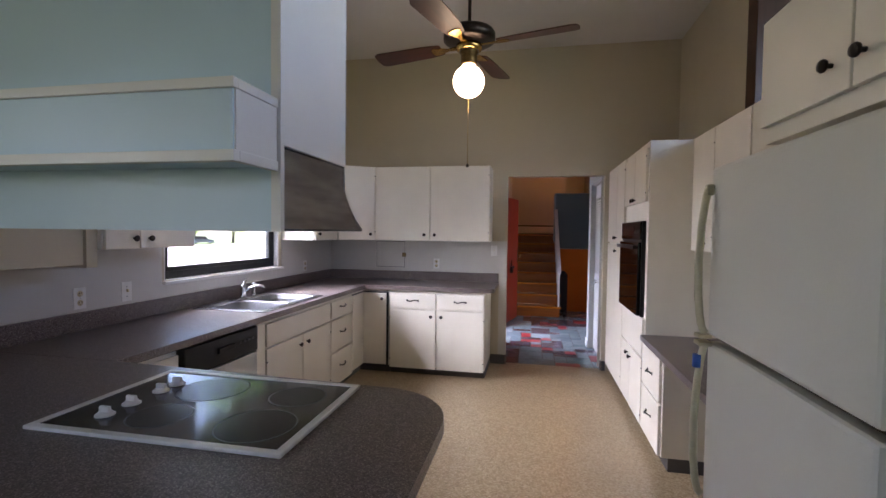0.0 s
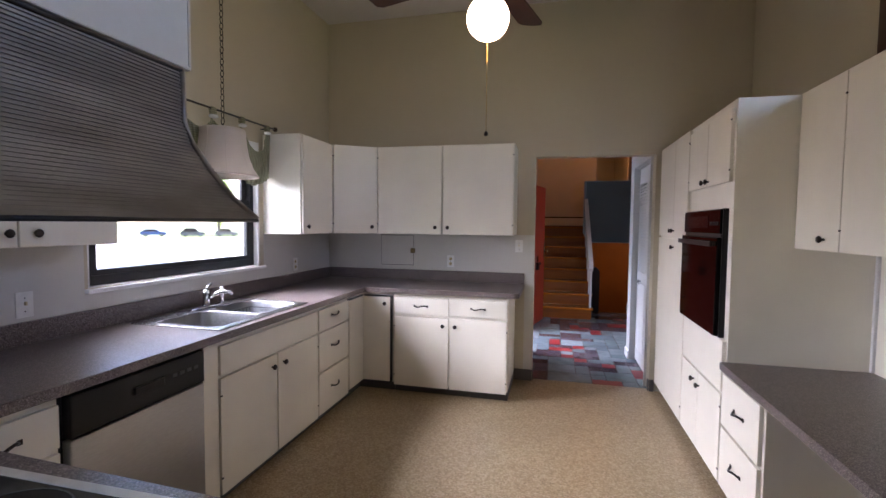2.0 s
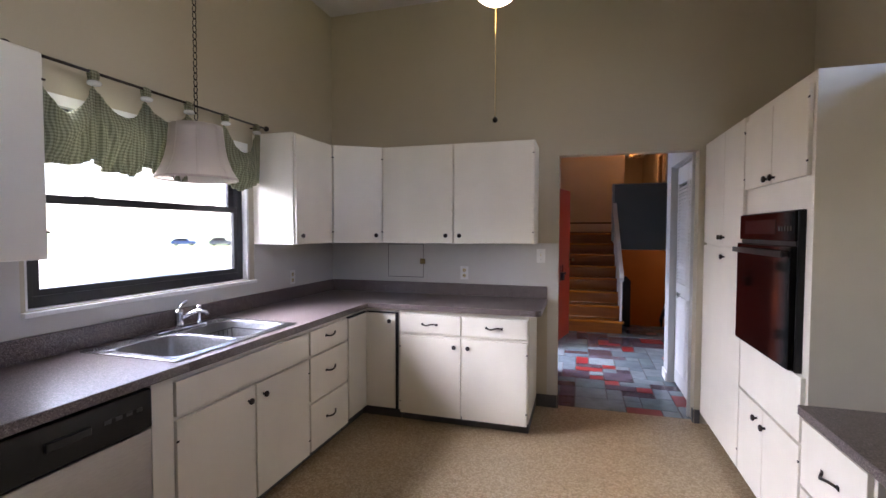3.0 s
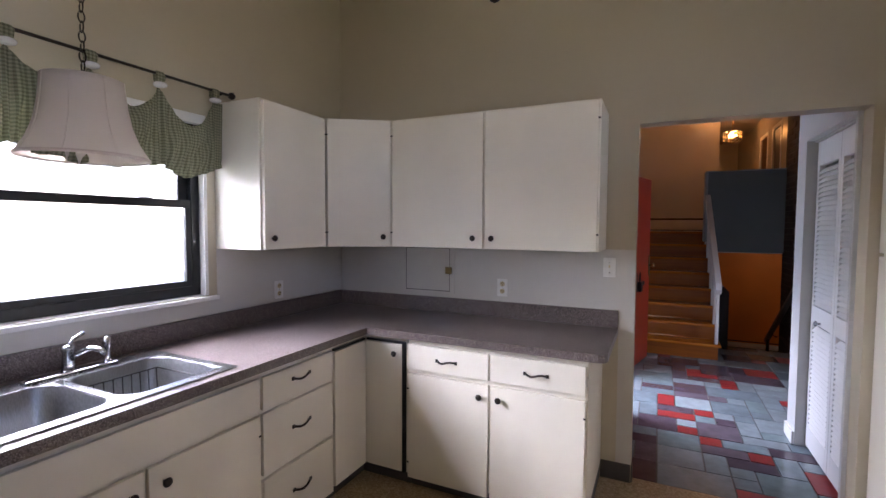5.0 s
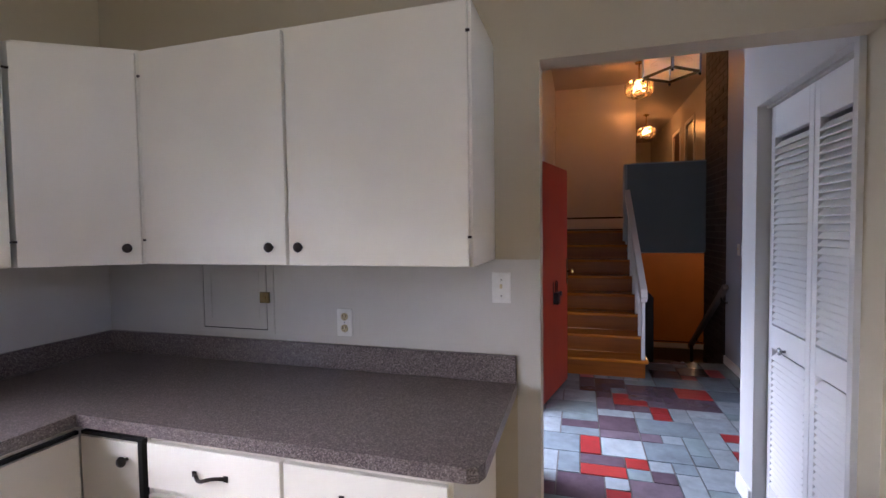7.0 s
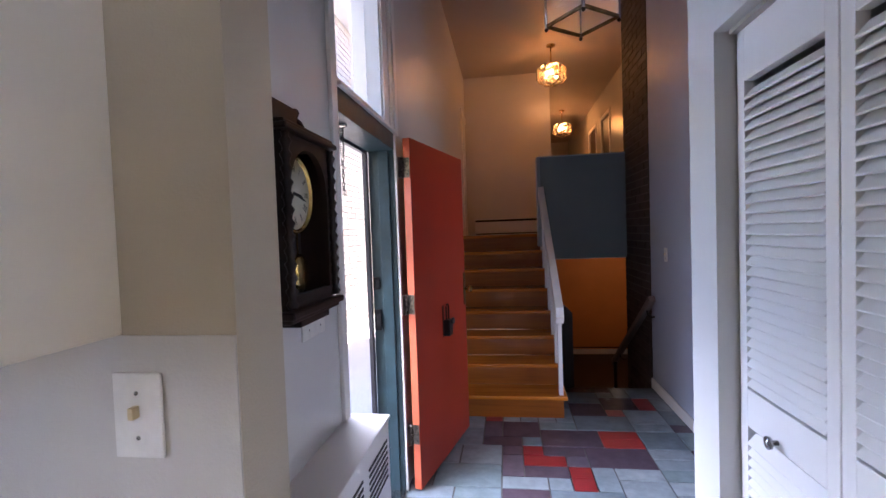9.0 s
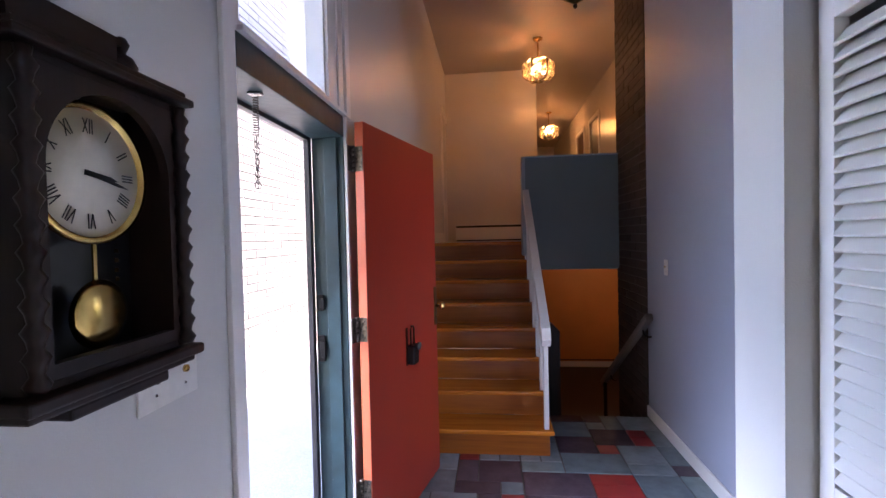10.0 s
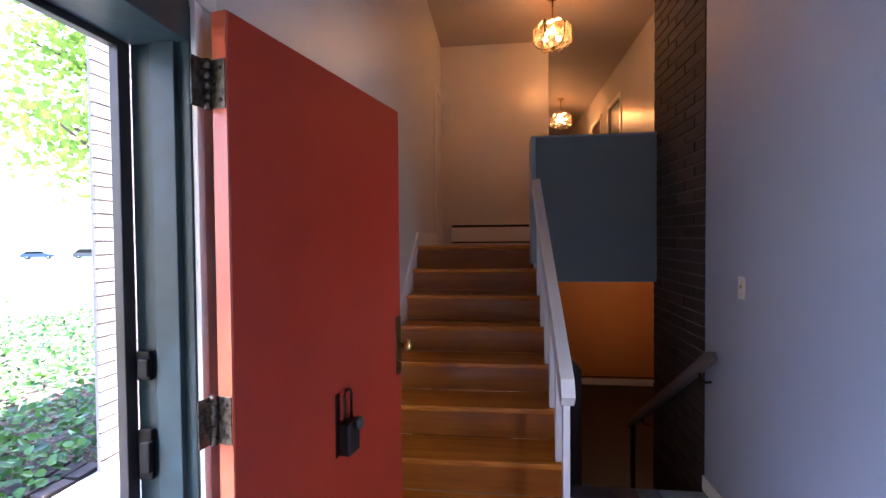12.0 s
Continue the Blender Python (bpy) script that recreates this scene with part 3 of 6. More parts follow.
structure("trim_skirt_stairs", prism(((8.14, 0.0), (8.14, 0.30), (9.99, 1.56), (11.18, 1.56), (11.18, 1.44), (9.99, 1.44), (8.3, 0.0)), 0, FX, -0.252), TRIM, "white sloping skirting beside the stairs", "trim")

# staircase to the upper hall: one tread and one riser a step
stairs = thing("staircase", pose(0, 8.08, 0), "honey oak staircase with closed risers up to the hall", "staircase")
for i in range(8):
    y, z = 0.265 * i, 0.18 * (i + 1)
    depth = 0.295 if i < 7 else 0.16
    right = 0.785 if i < 7 else 0.735
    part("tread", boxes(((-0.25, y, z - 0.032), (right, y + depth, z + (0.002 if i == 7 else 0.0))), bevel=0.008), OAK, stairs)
    part("riser", boxes(((-0.25, y + 0.028, z - 0.18), (0.756, y + 0.05, z - 0.032))), OAK_SHADED, stairs)
part("stringer", prism(((0.045, 0.0), (1.92, 1.27), (1.92, 0.9), (0.6, 0.0)), 0, 0.715, 0.752), DARK_WOOD, stairs, "dark stained stair side")

railing = thing("stair_railing", pose(0.737, 8.13, 0.18), "white painted stair railing with slim square balusters", "railing")
part("newel", boxes(((-0.016, -0.02, 0.0), (0.016, 0.02, 0.62)), bevel=0.003), TRIM, railing)
slope = 0.18 / 0.265
rail_end = 1.76
part("handrail", prism(((-0.04, 0.575), (-0.085, 0.625), (-0.05, 0.70), (rail_end, 0.70 + slope * (rail_end + 0.05)), (rail_end, 0.585 + slope * (rail_end + 0.07))), 0, -0.03, 0.03), TRIM, railing)
for i in range(1, 7):
    y = 0.265 * i
    part("baluster", boxes(((-0.016, y - 0.02, 0.18 * i), (0.016, y + 0.02, 0.6 + slope * y)), bevel=0.002), TRIM, railing)

down = thing("lower_stairs", pose(0.735, 8.84, 0), "dark wooden stairs down to the lower level", "staircase")
for i in range(8):
    y, z = 0.25 * i, -0.18 * i
    part("riser", boxes(((0.0, y, z - 0.18), (0.92, y + 0.02, z - 0.012))), DARK_WOOD, down)
    part("tread", boxes(((0.0, y - 0.02 + 0.02, z - 0.21), (0.92, y + 0.27, z - 0.18)), bevel=0.006), DARK_WOOD, down)
single("stair_guard", prism(((0.0, -0.3), (0.0, 0.70), (0.03, 0.755), (0.08, 0.755), (0.14, 0.69), (0.14, -0.3)), 1, 8.88, 8.98), DARK_WOOD, "dark stained guard post at the lower stairs", "post", m=pose(0.80, 0, 0))

handrail = thing("wall_handrail", pose(1.645, 8.62, 0), "worn grey wooden handrail on wall brackets", "handrail")
part("rail", boxes(((-0.028, 0, -0.03), (0.028, 1.85, 0.03)), bevel=0.012), RAIL_WOOD, handrail).matrix_basis = pose(-0.065, 0.0, 0.86, -33, 0, 0)
for y, z in ((0.16, 0.72), (1.2, 0.045)):
    part("bracket", tube(((0.0, y, z - 0.05), (-0.03, y, z - 0.055), (-0.06, y, z - 0.03), (-0.065, y, z + 0.01)), 0.008), OLD_BRONZE, handrail)
part("post", boxes(((-0.085, 1.43, -1.4), (-0.05, 1.465, -0.06))), DARK_WOOD, handrail)

# ---------- kitchen cabinets ----------
def knob_bm(x, z):
    return lathe(((0.006, 0.0), (0.006, 0.012), (0.015, 0.016), (0.017, 0.022), (0.013, 0.028), (0.0, 0.030)), pose(x, 0, z, 90, 0, 0), 16)


def pull_bm(x, z, w=0.1):
    bm = tube([(x - w / 2 + w * i / 10, -0.004 - 0.024 * math.sin(math.pi * i / 10), z - 0.006 * math.sin(2 * math.pi * i / 10)) for i in range(11)], 0.0055, 8)
    for s in (-1, 1):
        box(bm, (x + s * (w / 2 + 0.004) - 0.008, -0.005, z - 0.009), (x + s * (w / 2 + 0.004) + 0.008, 0.0, z + 0.009), 0.002)
    return bm


def hinge_bm(x, z):
    return boxes(((x - 0.006, -0.003, z - 0.004), (x + 0.006, 0.001, z + 0.004)))


def front(name, owner, x0, z0, x1, z1, knob=None, pull=None, hinges=(), tilt=0.0):
    """A flat overlay door or drawer front with its knob or pull."""
    d = part(name, boxes(((x0, 0.0, z0), (x1, 0.019, z1)), bevel=0.0025), CABINET, owner)
    if knob:
        part("knob", knob_bm(*knob), OLD_BRONZE, d, "dark bronze round knob")
    if pull:
        part("handle", pull_bm(*pull), OLD_BRONZE, d, "dark bronze arched pull")
    for h in hinges:
        part("hinge", hinge_bm(*h), OLD_BRONZE, d)
    return d


def unit(name, m, w, d, z0, z1, label, group, toe=0.0):
    """A cabinet: carcass with a face frame, its front at local y = 0, running along local x."""
    c = thing(name, m, label, "cabinet", group)
    part("body", boxes(((0.0, 0.0205, z0), (w, d, z1)), bevel=0.002), CABINET, c)
    if toe:
        part("toe_kick", boxes(((0.003, 0.06, 0.0), (w - 0.003, d, z0 - 0.001))), TOEKICK, c, "dark grey rubber toe kick")
    return c


NORTH = lambda x, y: pose(x, y, 0, 0, 0, 0)          # fronts towards -y
WEST = lambda x, y: pose(x, y, 0, 0, 0, 90)          # fronts towards +x, local x runs along +y
EAST = lambda x, y: pose(x, y, 0, 0, 0, -90)         # fronts towards -x, local x runs along -y

# wall cabinets along the back wall
UF, UB, UT = 4.612, 1.37, 2.155
c = unit("wall_cabinet", NORTH(-1.405, UF), 0.613, BW - UF, UB, UT, "white painted wall cabinet with a flat door over the counter", "wall cabinets")
front("door", c, 0.008, UB + 0.002, 0.608, UT - 0.012, (0.555, UB + 0.062), None, ((0.006, UB + 0.09), (0.006, UT - 0.1)))
c = unit("wall_cabinet", NORTH(-0.79, UF), 0.625, BW - UF, UB, UT, "white painted wall cabinet with a flat door by the doorway", "wall cabinets")
front("door", c, 0.006, UB + 0.002, 0.617, UT - 0.012, (0.052, UB + 0.062), None, ((0.619, UB + 0.09), (0.619, UT - 0.1)))
# diagonal corner cabinet
c = thing("corner_wall_cabinet", pose(-1.735, 4.40, 0), "white painted corner wall cabinet with an angled door", "cabinet", "wall cabinets")
part("body", slab(((0.0, 0.02), (0.327, 0.232), (0.327, 0.6), (-0.352, 0.6), (-0.352, 0.02)), UB, UT), CABINET, c)
ang, wid = math.degrees(math.atan2(0.212, 0.327)), math.hypot(0.212, 0.327)
d = part("door", boxes(((0.006, 0.0, UB + 0.002), (wid - 0.006, 0.019, UT - 0.012)), bevel=0.0025), CABINET, c)
d.matrix_basis = pose(0.0, 0.0, 0, 0, 0, ang)
part("knob", knob_bm(wid - 0.045, UB + 0.062), OLD_BRONZE, d, "dark bronze round knob")
for z in (UB + 0.09, UT - 0.1):
    part("hinge", hinge_bm(0.004, z), OLD_BRONZE, d)
# cabinet between the corner and the window
c = unit("wall_cabinet", WEST(-1.735, 3.90), 0.50, -1.735 - LW, UB, UT, "white painted wall cabinet beside the window", "wall cabinets")
front("door", c, 0.012, UB + 0.002, 0.49, UT - 0.012, (0.06, UB + 0.062), None, ((0.494, UB + 0.09), (0.494, UT - 0.1)))
# cabinets before the window, over the counter
c = unit("wall_cabinet", WEST(-1.76, 1.75), 0.61, -1.76 - LW, 1.355, 2.135, "white painted wall cabinet with two flat doors", "wall cabinets")
front("door", c, 0.006, 1.357, 0.202, 2.125, (0.165, 1.41))
front("door", c, 0.210, 1.357, 0.604, 2.125, (0.262, 1.41), None, ((0.606, 1.46), (0.606, 2.03)))
single("cabinet_filler", boxes(((-2.086, 1.69, 1.27), (-1.80, 1.748, 2.135)), bevel=0.002), WALL, "narrow beige filler board beside a wall cabinet", "panel")
single("wall_panel", boxes(((-2.086, 0.62, 1.285), (-1.815, 1.688, 2.3)), bevel=0.002), WALL, "painted boxed-out panel on the wall", "panel")

# base cabinets along the back wall
F, CT = 4.375, 0.868
c = unit("base_cabinet", NORTH(-1.155, F), 0.985, BW - F, 0.085, CT, "white painted base cabinet with two drawers over two doors", "base cabinets", 0.085)
for x0, x1, kx, hx in ((0.006, 0.486, 0.44, 0.008), (0.497, 0.975, 0.545, 0.972)):
    front("drawer", c, x0, 0.695, x1, 0.838, None, ((x0 + x1) / 2, 0.765, 0.105))
    front("door", c, x0, 0.07, x1, 0.672, (kx, 0.608), None, ((hx, 0.16), (hx, 0.585)))
c = thing("corner_base_cabinet", pose(-1.43, F, 0), "white painted corner base cabinet with a folding door", "cabinet", "base cabinets")
part("body", boxes(((-0.655, 0.0205, 0.085), (0.27, 0.62, CT)), ((-0.655, -0.295, 0.085), (-0.0205, 0.0205, CT))), CABINET, c)
part("toe_kick", boxes(((-0.65, 0.06, 0.0), (0.27, 0.6, 0.084)), ((-0.65, -0.29, 0.0), (-0.06, 0.06, 0.084))), TOEKICK, c)
part("gap", boxes(((0.245, 0.0, 0.09), (0.262, 0.0204, 0.842)), ((0.0, 0.004, 0.832), (0.25, 0.0204, 0.843)), ((-0.0204, -0.285, 0.832), (-0.004, 0.0, 0.843))), BLACK_PLASTIC, c, "dark gap round the folding door")
d = front("door", c, 0.002, 0.092, 0.243, 0.828, (0.2, 0.775))
d = part("door", boxes(((-0.019, -0.285, 0.092), (0.0, -0.002, 0.828)), bevel=0.0025), CABINET, c)
# left run: three drawers, sink cabinet, filler, dishwasher, small cabinet
c = unit("drawer_cabinet", WEST(-1.43, 3.588), 0.49, 0.655, 0.085, CT, "white painted base cabinet with three drawers", "base cabinets", 0.085)
for z0, z1 in ((0.69, 0.838), (0.395, 0.672), (0.075, 0.375)):
    front("drawer", c, 0.008, z0, 0.482, z1, None, (0.245, (z0 + z1) / 2 + 0.015, 0.105))
c = unit("sink_cabinet", WEST(-1.43, 2.60), 0.988, 0.655, 0.085, 0.735, "white painted sink cabinet with two flat doors", "base cabinets", 0.085)
part("face_frame", boxes(((0.0, 0.0205, 0.7355), (0.988, 0.045, CT)), ((0.0, 0.0455, 0.7355), (0.02, 0.655, CT)), ((0.968, 0.0455, 0.7355), (0.988, 0.655, CT))), CABINET, c)
front("false_front", c, 0.006, 0.69, 0.976, 0.838)
front("door", c, 0.006, 0.07, 0.486, 0.672, (0.435, 0.605), None, ((0.008, 0.16), (0.008, 0.585)))
front("door", c, 0.498, 0.07, 0.978, 0.672, (0.55, 0.605), None, ((0.976, 0.16), (0.976, 0.585)))
single("filler_panel", boxes(((-2.05, 2.495, 0.0), (-1.437, 2.597, CT)), bevel=0.002), CABINET, "white painted filler strip beside the dishwasher", "panel")
c = unit("base_cabinet", WEST(-1.43, 1.47), 0.375, 0.655, 0.085, CT, "white painted base cabinet with a drawer beside the dishwasher", "base cabinets", 0.085)
front("drawer", c, 0.01, 0.69, 0.367, 0.838, None, (0.19, 0.765, 0.105))
front("door", c, 0.01, 0.07, 0.367, 0.672, (0.06, 0.605))

dish = thing("dishwasher", WEST(-1.43, 1.852), "built-in dishwasher with a steel door and black controls", "dishwasher")
part("body", boxes(((0.004, 0.03, 0.1), (0.634, 0.62, 0.862))), BLACK_PLASTIC, dish)
part("door", boxes(((0.01, -0.012, 0.11), (0.628, 0.029, 0.70)), bevel=0.006), GREY_STEEL, dish, "brushed steel door")
panel = part("control_panel", boxes(((0.01, -0.016, 0.706), (0.628, 0.029, 0.858)), bevel=0.006), BLACK_PLASTIC, dish, "black control panel")
part("latch", boxes(((0.25, -0.03, 0.775), (0.39, -0.0165, 0.805)), bevel=0.004), BLACK_PLASTIC, panel)
for i in range(4):
    part("button", boxes(((0.44 + 0.04 * i, -0.019, 0.785), (0.465 + 0.04 * i, -0.0165, 0.8)), bevel=0.001), plain("grey_button", (0.05, 0.05, 0.055), 0.4), panel)
part("toe_kick", boxes(((0.004, 0.05, 0.0), (0.634, 0.6, 0.098))), BLACK_PLASTIC, dish)

# worktops: one continuous top with a sink cut-out, and the backsplash
top = thing("worktop", pose(0, 0, 0), "brown speckled laminate worktop with a rounded peninsula", "worktop")
SX0, SX1, SY0, SY1 = -1.985, -1.475, 2.655, 3.465      # sink hole
EDGE, TH = 0.91, 0.04
bm = bmesh.new()
box(bm, (LW + 0.001, 1.47, EDGE - TH), (-1.407, SY0, EDGE), 0.004)
part("surface", bm, COUNTER, top)
part("surface", boxes(((LW + 0.001, SY0, EDGE - TH), (SX0, SY1, EDGE))), COUNTER, top)
part("surface", boxes(((SX1, SY0, EDGE - TH), (-1.407, SY1, EDGE)), bevel=0.0), COUNTER, top)
part("surface", boxes(((LW + 0.001, SY1, EDGE - TH), (-1.407, 4.999, EDGE))), COUNTER, top)
part("surface", slab(((-1.407, 4.349), (-0.125, 4.349), (-0.098, 4.36), (-0.086, 4.39), (-0.086, 4.999), (-1.407, 4.999)), EDGE - TH, EDGE), COUNTER, top)
curve = [(-0.23 + 0.265 * math.cos(a), 1.155 + 0.265 * math.sin(a)) for a in (math.pi / 2 * i / 14 for i in range(14, -1, -1))]
part("surface", slab([(LW + 0.001, 0.42), (0.035, 0.42)] + curve[::-1] + [(-1.407, 1.4695), (LW + 0.001, 1.4695)], EDGE - TH, EDGE), COUNTER, top)
splash = thing("backsplash", pose(0, 0, 0), "brown speckled laminate upstand along the walls", "backsplash")
part("upstand", boxes(((LW + 0.001, 0.42, EDGE + 0.0005), (LW + 0.02, 4.979, 1.012)), bevel=0.002), COUNTER, splash)
part("upstand", boxes(((LW + 0.001, 4.98, EDGE + 0.0005), (-0.088, 4.999, 1.012)), bevel=0.002), COUNTER, splash)

# peninsula base
c = thing("peninsula_cabinet", pose(0, 0, 0), "white painted peninsula base under the cooktop", "cabinet", "base cabinets")
part("body", boxes(((-2.08, 0.75, 0.085), (-0.25, 1.40, CT)), bevel=0.002), CABINET, c)
part("toe_kick", boxes(((-2.08, 0.8, 0.0), (-0.3, 1.34, 0.084))), TOEKICK, c)

# cooktop
hob = thing("cooktop", pose(-0.69, 1.13, EDGE), "black glass cooktop with white rim and four knobs", "cooktop")
part("rim", boxes(((-0.385, -0.262, 0.0005), (0.385, -0.238, 0.012)), ((-0.385, 0.238, 0.0005), (0.385, 0.262, 0.012)), ((-0.385, -0.238, 0.0005), (-0.361, 0.238, 0.012)), ((0.361, -0.238, 0.0005), (0.385, 0.238, 0.012)), bevel=0.003), WHITE_PLASTIC, hob, "white enamel rim")
part("glass", boxes(((-0.361, -0.238, 0.0005), (0.361, 0.238, 0.0085))), BLACK_GLASS, hob)
for bx, by, br in ((-0.085, -0.115, 0.082), (0.225, -0.115, 0.105), (-0.085, 0.115, 0.11), (0.225, 0.115, 0.085)):
    b_ = part("burner", disc(br, 0.0086, 0.0091, bx, by), BURNER, hob)
    part("ring", disc(br + 0.006, 0.0086, 0.0092, bx, by, br + 0.002), BURNER_RING, b_)
for ky in (-0.15, -0.06, 0.055, 0.125):
    k_ = part("knob", lathe(((0.026, 0.009), (0.026, 0.013), (0.018, 0.016), (0.018, 0.02), (0.0, 0.02)), pose(-0.238, ky, 0), 24), WHITE_PLASTIC, hob, "white control knob")
    part("grip", boxes(((-0.238 - 0.017, ky - 0.006, 0.018), (-0.238 + 0.017, ky + 0.006, 0.036)), bevel=0.003), WHITE_PLASTIC, k_)

# double sink
sink = thing("sink", pose(0, 0, 0), "stainless steel double bowl drop-in sink", "sink")
RX0, RX1, RY0, RY1 = -2.01, -1.455, 2.63, 3.49
bowls = ((-1.90, -1.50, 2.675, 3.045), (-1.90, -1.50, 3.075, 3.445))
rim = [((RX0, RY0, EDGE), (-1.90, RY1, EDGE + 0.007)), ((-1.50, RY0, EDGE), (RX1, RY1, EDGE + 0.007)), ((-1.90, RY0, EDGE), (-1.50, 2.675, EDGE + 0.007)), ((-1.90, 3.045, EDGE), (-1.50, 3.075, EDGE + 0.007)), ((-1.90, 3.445, EDGE), (-1.50, RY1, EDGE + 0.007))]
part("rim", boxes(*rim, bevel=0.002), STEEL, sink)
for x0, x1, y0, y1 in bowls:
    bm = bmesh.new()
    levels = [(0.0, 0.007), (0.004, 0.0), (0.012, -0.12), (0.03, -0.15), (0.06, -0.165)]
    rings = []
    for inset, z in levels:
        pts, r = [], 0.07
        for cx, cy, a0 in ((x1 - inset - r, y1 - inset - r, 0), (x0 + inset + r, y1 - inset - r, 90), (x0 + inset + r, y0 + inset + r, 180), (x1 - inset - r, y0 + inset + r, 270)):
            for q in range(6):
                a = radians(a0 + 18 * q)
                pts.append(bm.verts.new((cx + r * math.cos(a), cy + r * math.sin(a), EDGE + z)))
        rings.append(pts)
    for q, (cx, cy) in enumerate(((x1, y1), (x0, y1), (x0, y0), (x1, y0))):
        bm.faces.new([bm.verts.new((cx, cy, EDGE + 0.007))] + rings[0][6 * q:6 * q + 6][::-1])
    for a, b in zip(rings, rings[1:]):
        for i in range(len(a)):
            f = bm.faces.new((a[i], a[(i + 1) % len(a)], b[(i + 1) % len(b)], b[i]))
            f.smooth = True
    bm.faces.new(rings[-1])
    bowl = part("bowl", bm, SINK_BOWL, sink)
    part("drain", lathe(((0.0, EDGE - 0.1645), (0.04, EDGE - 0.1645), (0.042, EDGE - 0.161), (0.0, EDGE - 0.163)), pose((x0 + x1) / 2, (y0 + y1) / 2, 0), 20), CHROME, bowl)
rack = thing("dish_rack", pose(-1.70, 3.26, EDGE), "dark wire dish rack standing in the sink bowl", "dish rack")
for i in range(9):
    y = -0.14 + 0.035 * i
    part("wire", tube(((-0.15, y, -0.03), (-0.145, y, -0.13), (0.145, y, -0.13), (0.15, y, -0.03)), 0.0025, 6), BLACK_PLASTIC, rack)
part("rim_wire", tube(((-0.15, -0.145, -0.03), (0.15, -0.145, -0.03), (0.15, 0.145, -0.03), (-0.15, 0.145, -0.03), (-0.15, -0.145, -0.03)), 0.003, 6), BLACK_PLASTIC, rack)

tap = thing("faucet", pose(-1.965, 3.10, EDGE + 0.007), "chrome kitchen faucet with lever and side spray", "faucet")
part("base_plate", boxes(((-0.025, -0.12, 0.0), (0.03, 0.20, 0.012)), bevel=0.005), CHROME, tap)
part("body", lathe(((0.026, 0.01), (0.022, 0.03), (0.02, 0.085), (0.024, 0.095), (0.018, 0.11), (0.0, 0.114)), pose(0, 0.03, 0), 20), CHROME, tap)
part("spout", tube(((0.0, 0.03, 0.05), (0.05, 0.045, 0.085), (0.1, 0.06, 0.105), (0.14, 0.072, 0.1), (0.155, 0.077, 0.085)), 0.011, 10), CHROME, tap)
part("lever", tube(((0.0, 0.03, 0.11), (-0.005, 0.05, 0.13), (-0.008, 0.09, 0.148)), 0.007, 8), CHROME, tap)
part("spray", lathe(((0.014, 0.012), (0.012, 0.03), (0.01, 0.06), (0.015, 0.075), (0.016, 0.1), (0.01, 0.115), (0.0, 0.117)), pose(0.0, 0.17, 0), 16), CHROME, tap)

# ---------- hood over the peninsula ----------
HX, HY0, HY1, HZ = -0.27, 0.81, 1.17, 1.65
hood = thing("range_hood_cabinet", pose(0, 0, 0), "boxed hood cabinet hanging over the peninsula, pale blue front", "range hood")
part("body", boxes(((LW + 0.04, HY0 + 0.012, HZ), (HX, HY1, CZ)), bevel=0.002), CABINET, hood)
part("front_panel", boxes(((LW + 0.04, HY0, 1.457), (HX - 0.022, HY0 + 0.0115, 2.9))), PALE_BLUE, hood, "pale blue front panel")
part("stile", boxes(((HX - 0.022, HY0 - 0.002, 1.457), (HX + 0.002, HY0 + 0.014, 2.9)), bevel=0.001), CABINET, hood)
part("shelf_box", boxes(((LW + 0.04, 0.66, 1.60), (HX - 0.01, HY0 - 0.003, 1.735))), PALE_BLUE, hood, "pale blue light box")
part("box_end", boxes(((HX - 0.01, 0.665, 1.605), (HX - 0.006, HY0 - 0.005, 1.728))), CABINET, hood)
part("box_trim", boxes(((LW + 0.04, 0.653, 1.728), (HX - 0.003, 0.668, 1.748)), ((LW + 0.04, 0.653, 1.590), (HX - 0.003, 0.672, 1.612)), ((HX - 0.016, 0.668, 1.728), (HX - 0.003, HY0 - 0.003, 1.748)), ((HX - 0.016, 0.672, 1.590), (HX - 0.003, HY0 - 0.003, 1.612)), bevel=0.0015), CABINET, hood, "white edge trim")
part("door_seam", boxes(((HX, HY1 - 0.006, HZ + 0.005), (HX + 0.001, HY1 - 0.003, 2.9))), CABINET_IN, hood)
prof = [(HY0 + 0.014, 1.463), (HY0 + 0.014, 1.648), (1.155, 1.648), (1.157, 1.585), (1.17, 1.56), (1.20, 1.53), (1.245, 1.495), (1.30, 1.466), (1.30, 1.460)]
part("canopy", prism(prof, 0, -1.55, HX - 0.004), HOOD_METAL, hood, "greasy grey metal canopy")
bm = bmesh.new()
for i in range(44):
    z = 1.465 + 0.0041 * i
    far = 1.155 if z > 1.585 else 1.155 + 0.14 * ((1.585 - z) / 0.12) ** 1.25
    box(bm, (HX - 0.0045, HY0 + 0.018, z), (HX - 0.001, far, z + 0.0022))
part("rib_panel", bm, HOOD_METAL, hood, "ribbed metal end panel")
part("edge_bead", tube([(HX - 0.001, y, z) for y, z in prof[2:-1]], 0.0035, 6), HOOD_METAL, hood)
part("edge_bead", tube(((HX - 0.001, HY0 + 0.014, 1.645), (HX - 0.001, 1.155, 1.647)), 0.003, 6), BLACK_FRAME, hood)
part("edge_bead", tube(((HX - 0.001, HY0 + 0.014, 1.461), (HX - 0.001, 1.30, 1.463)), 0.003, 6), BLACK_FRAME, hood)

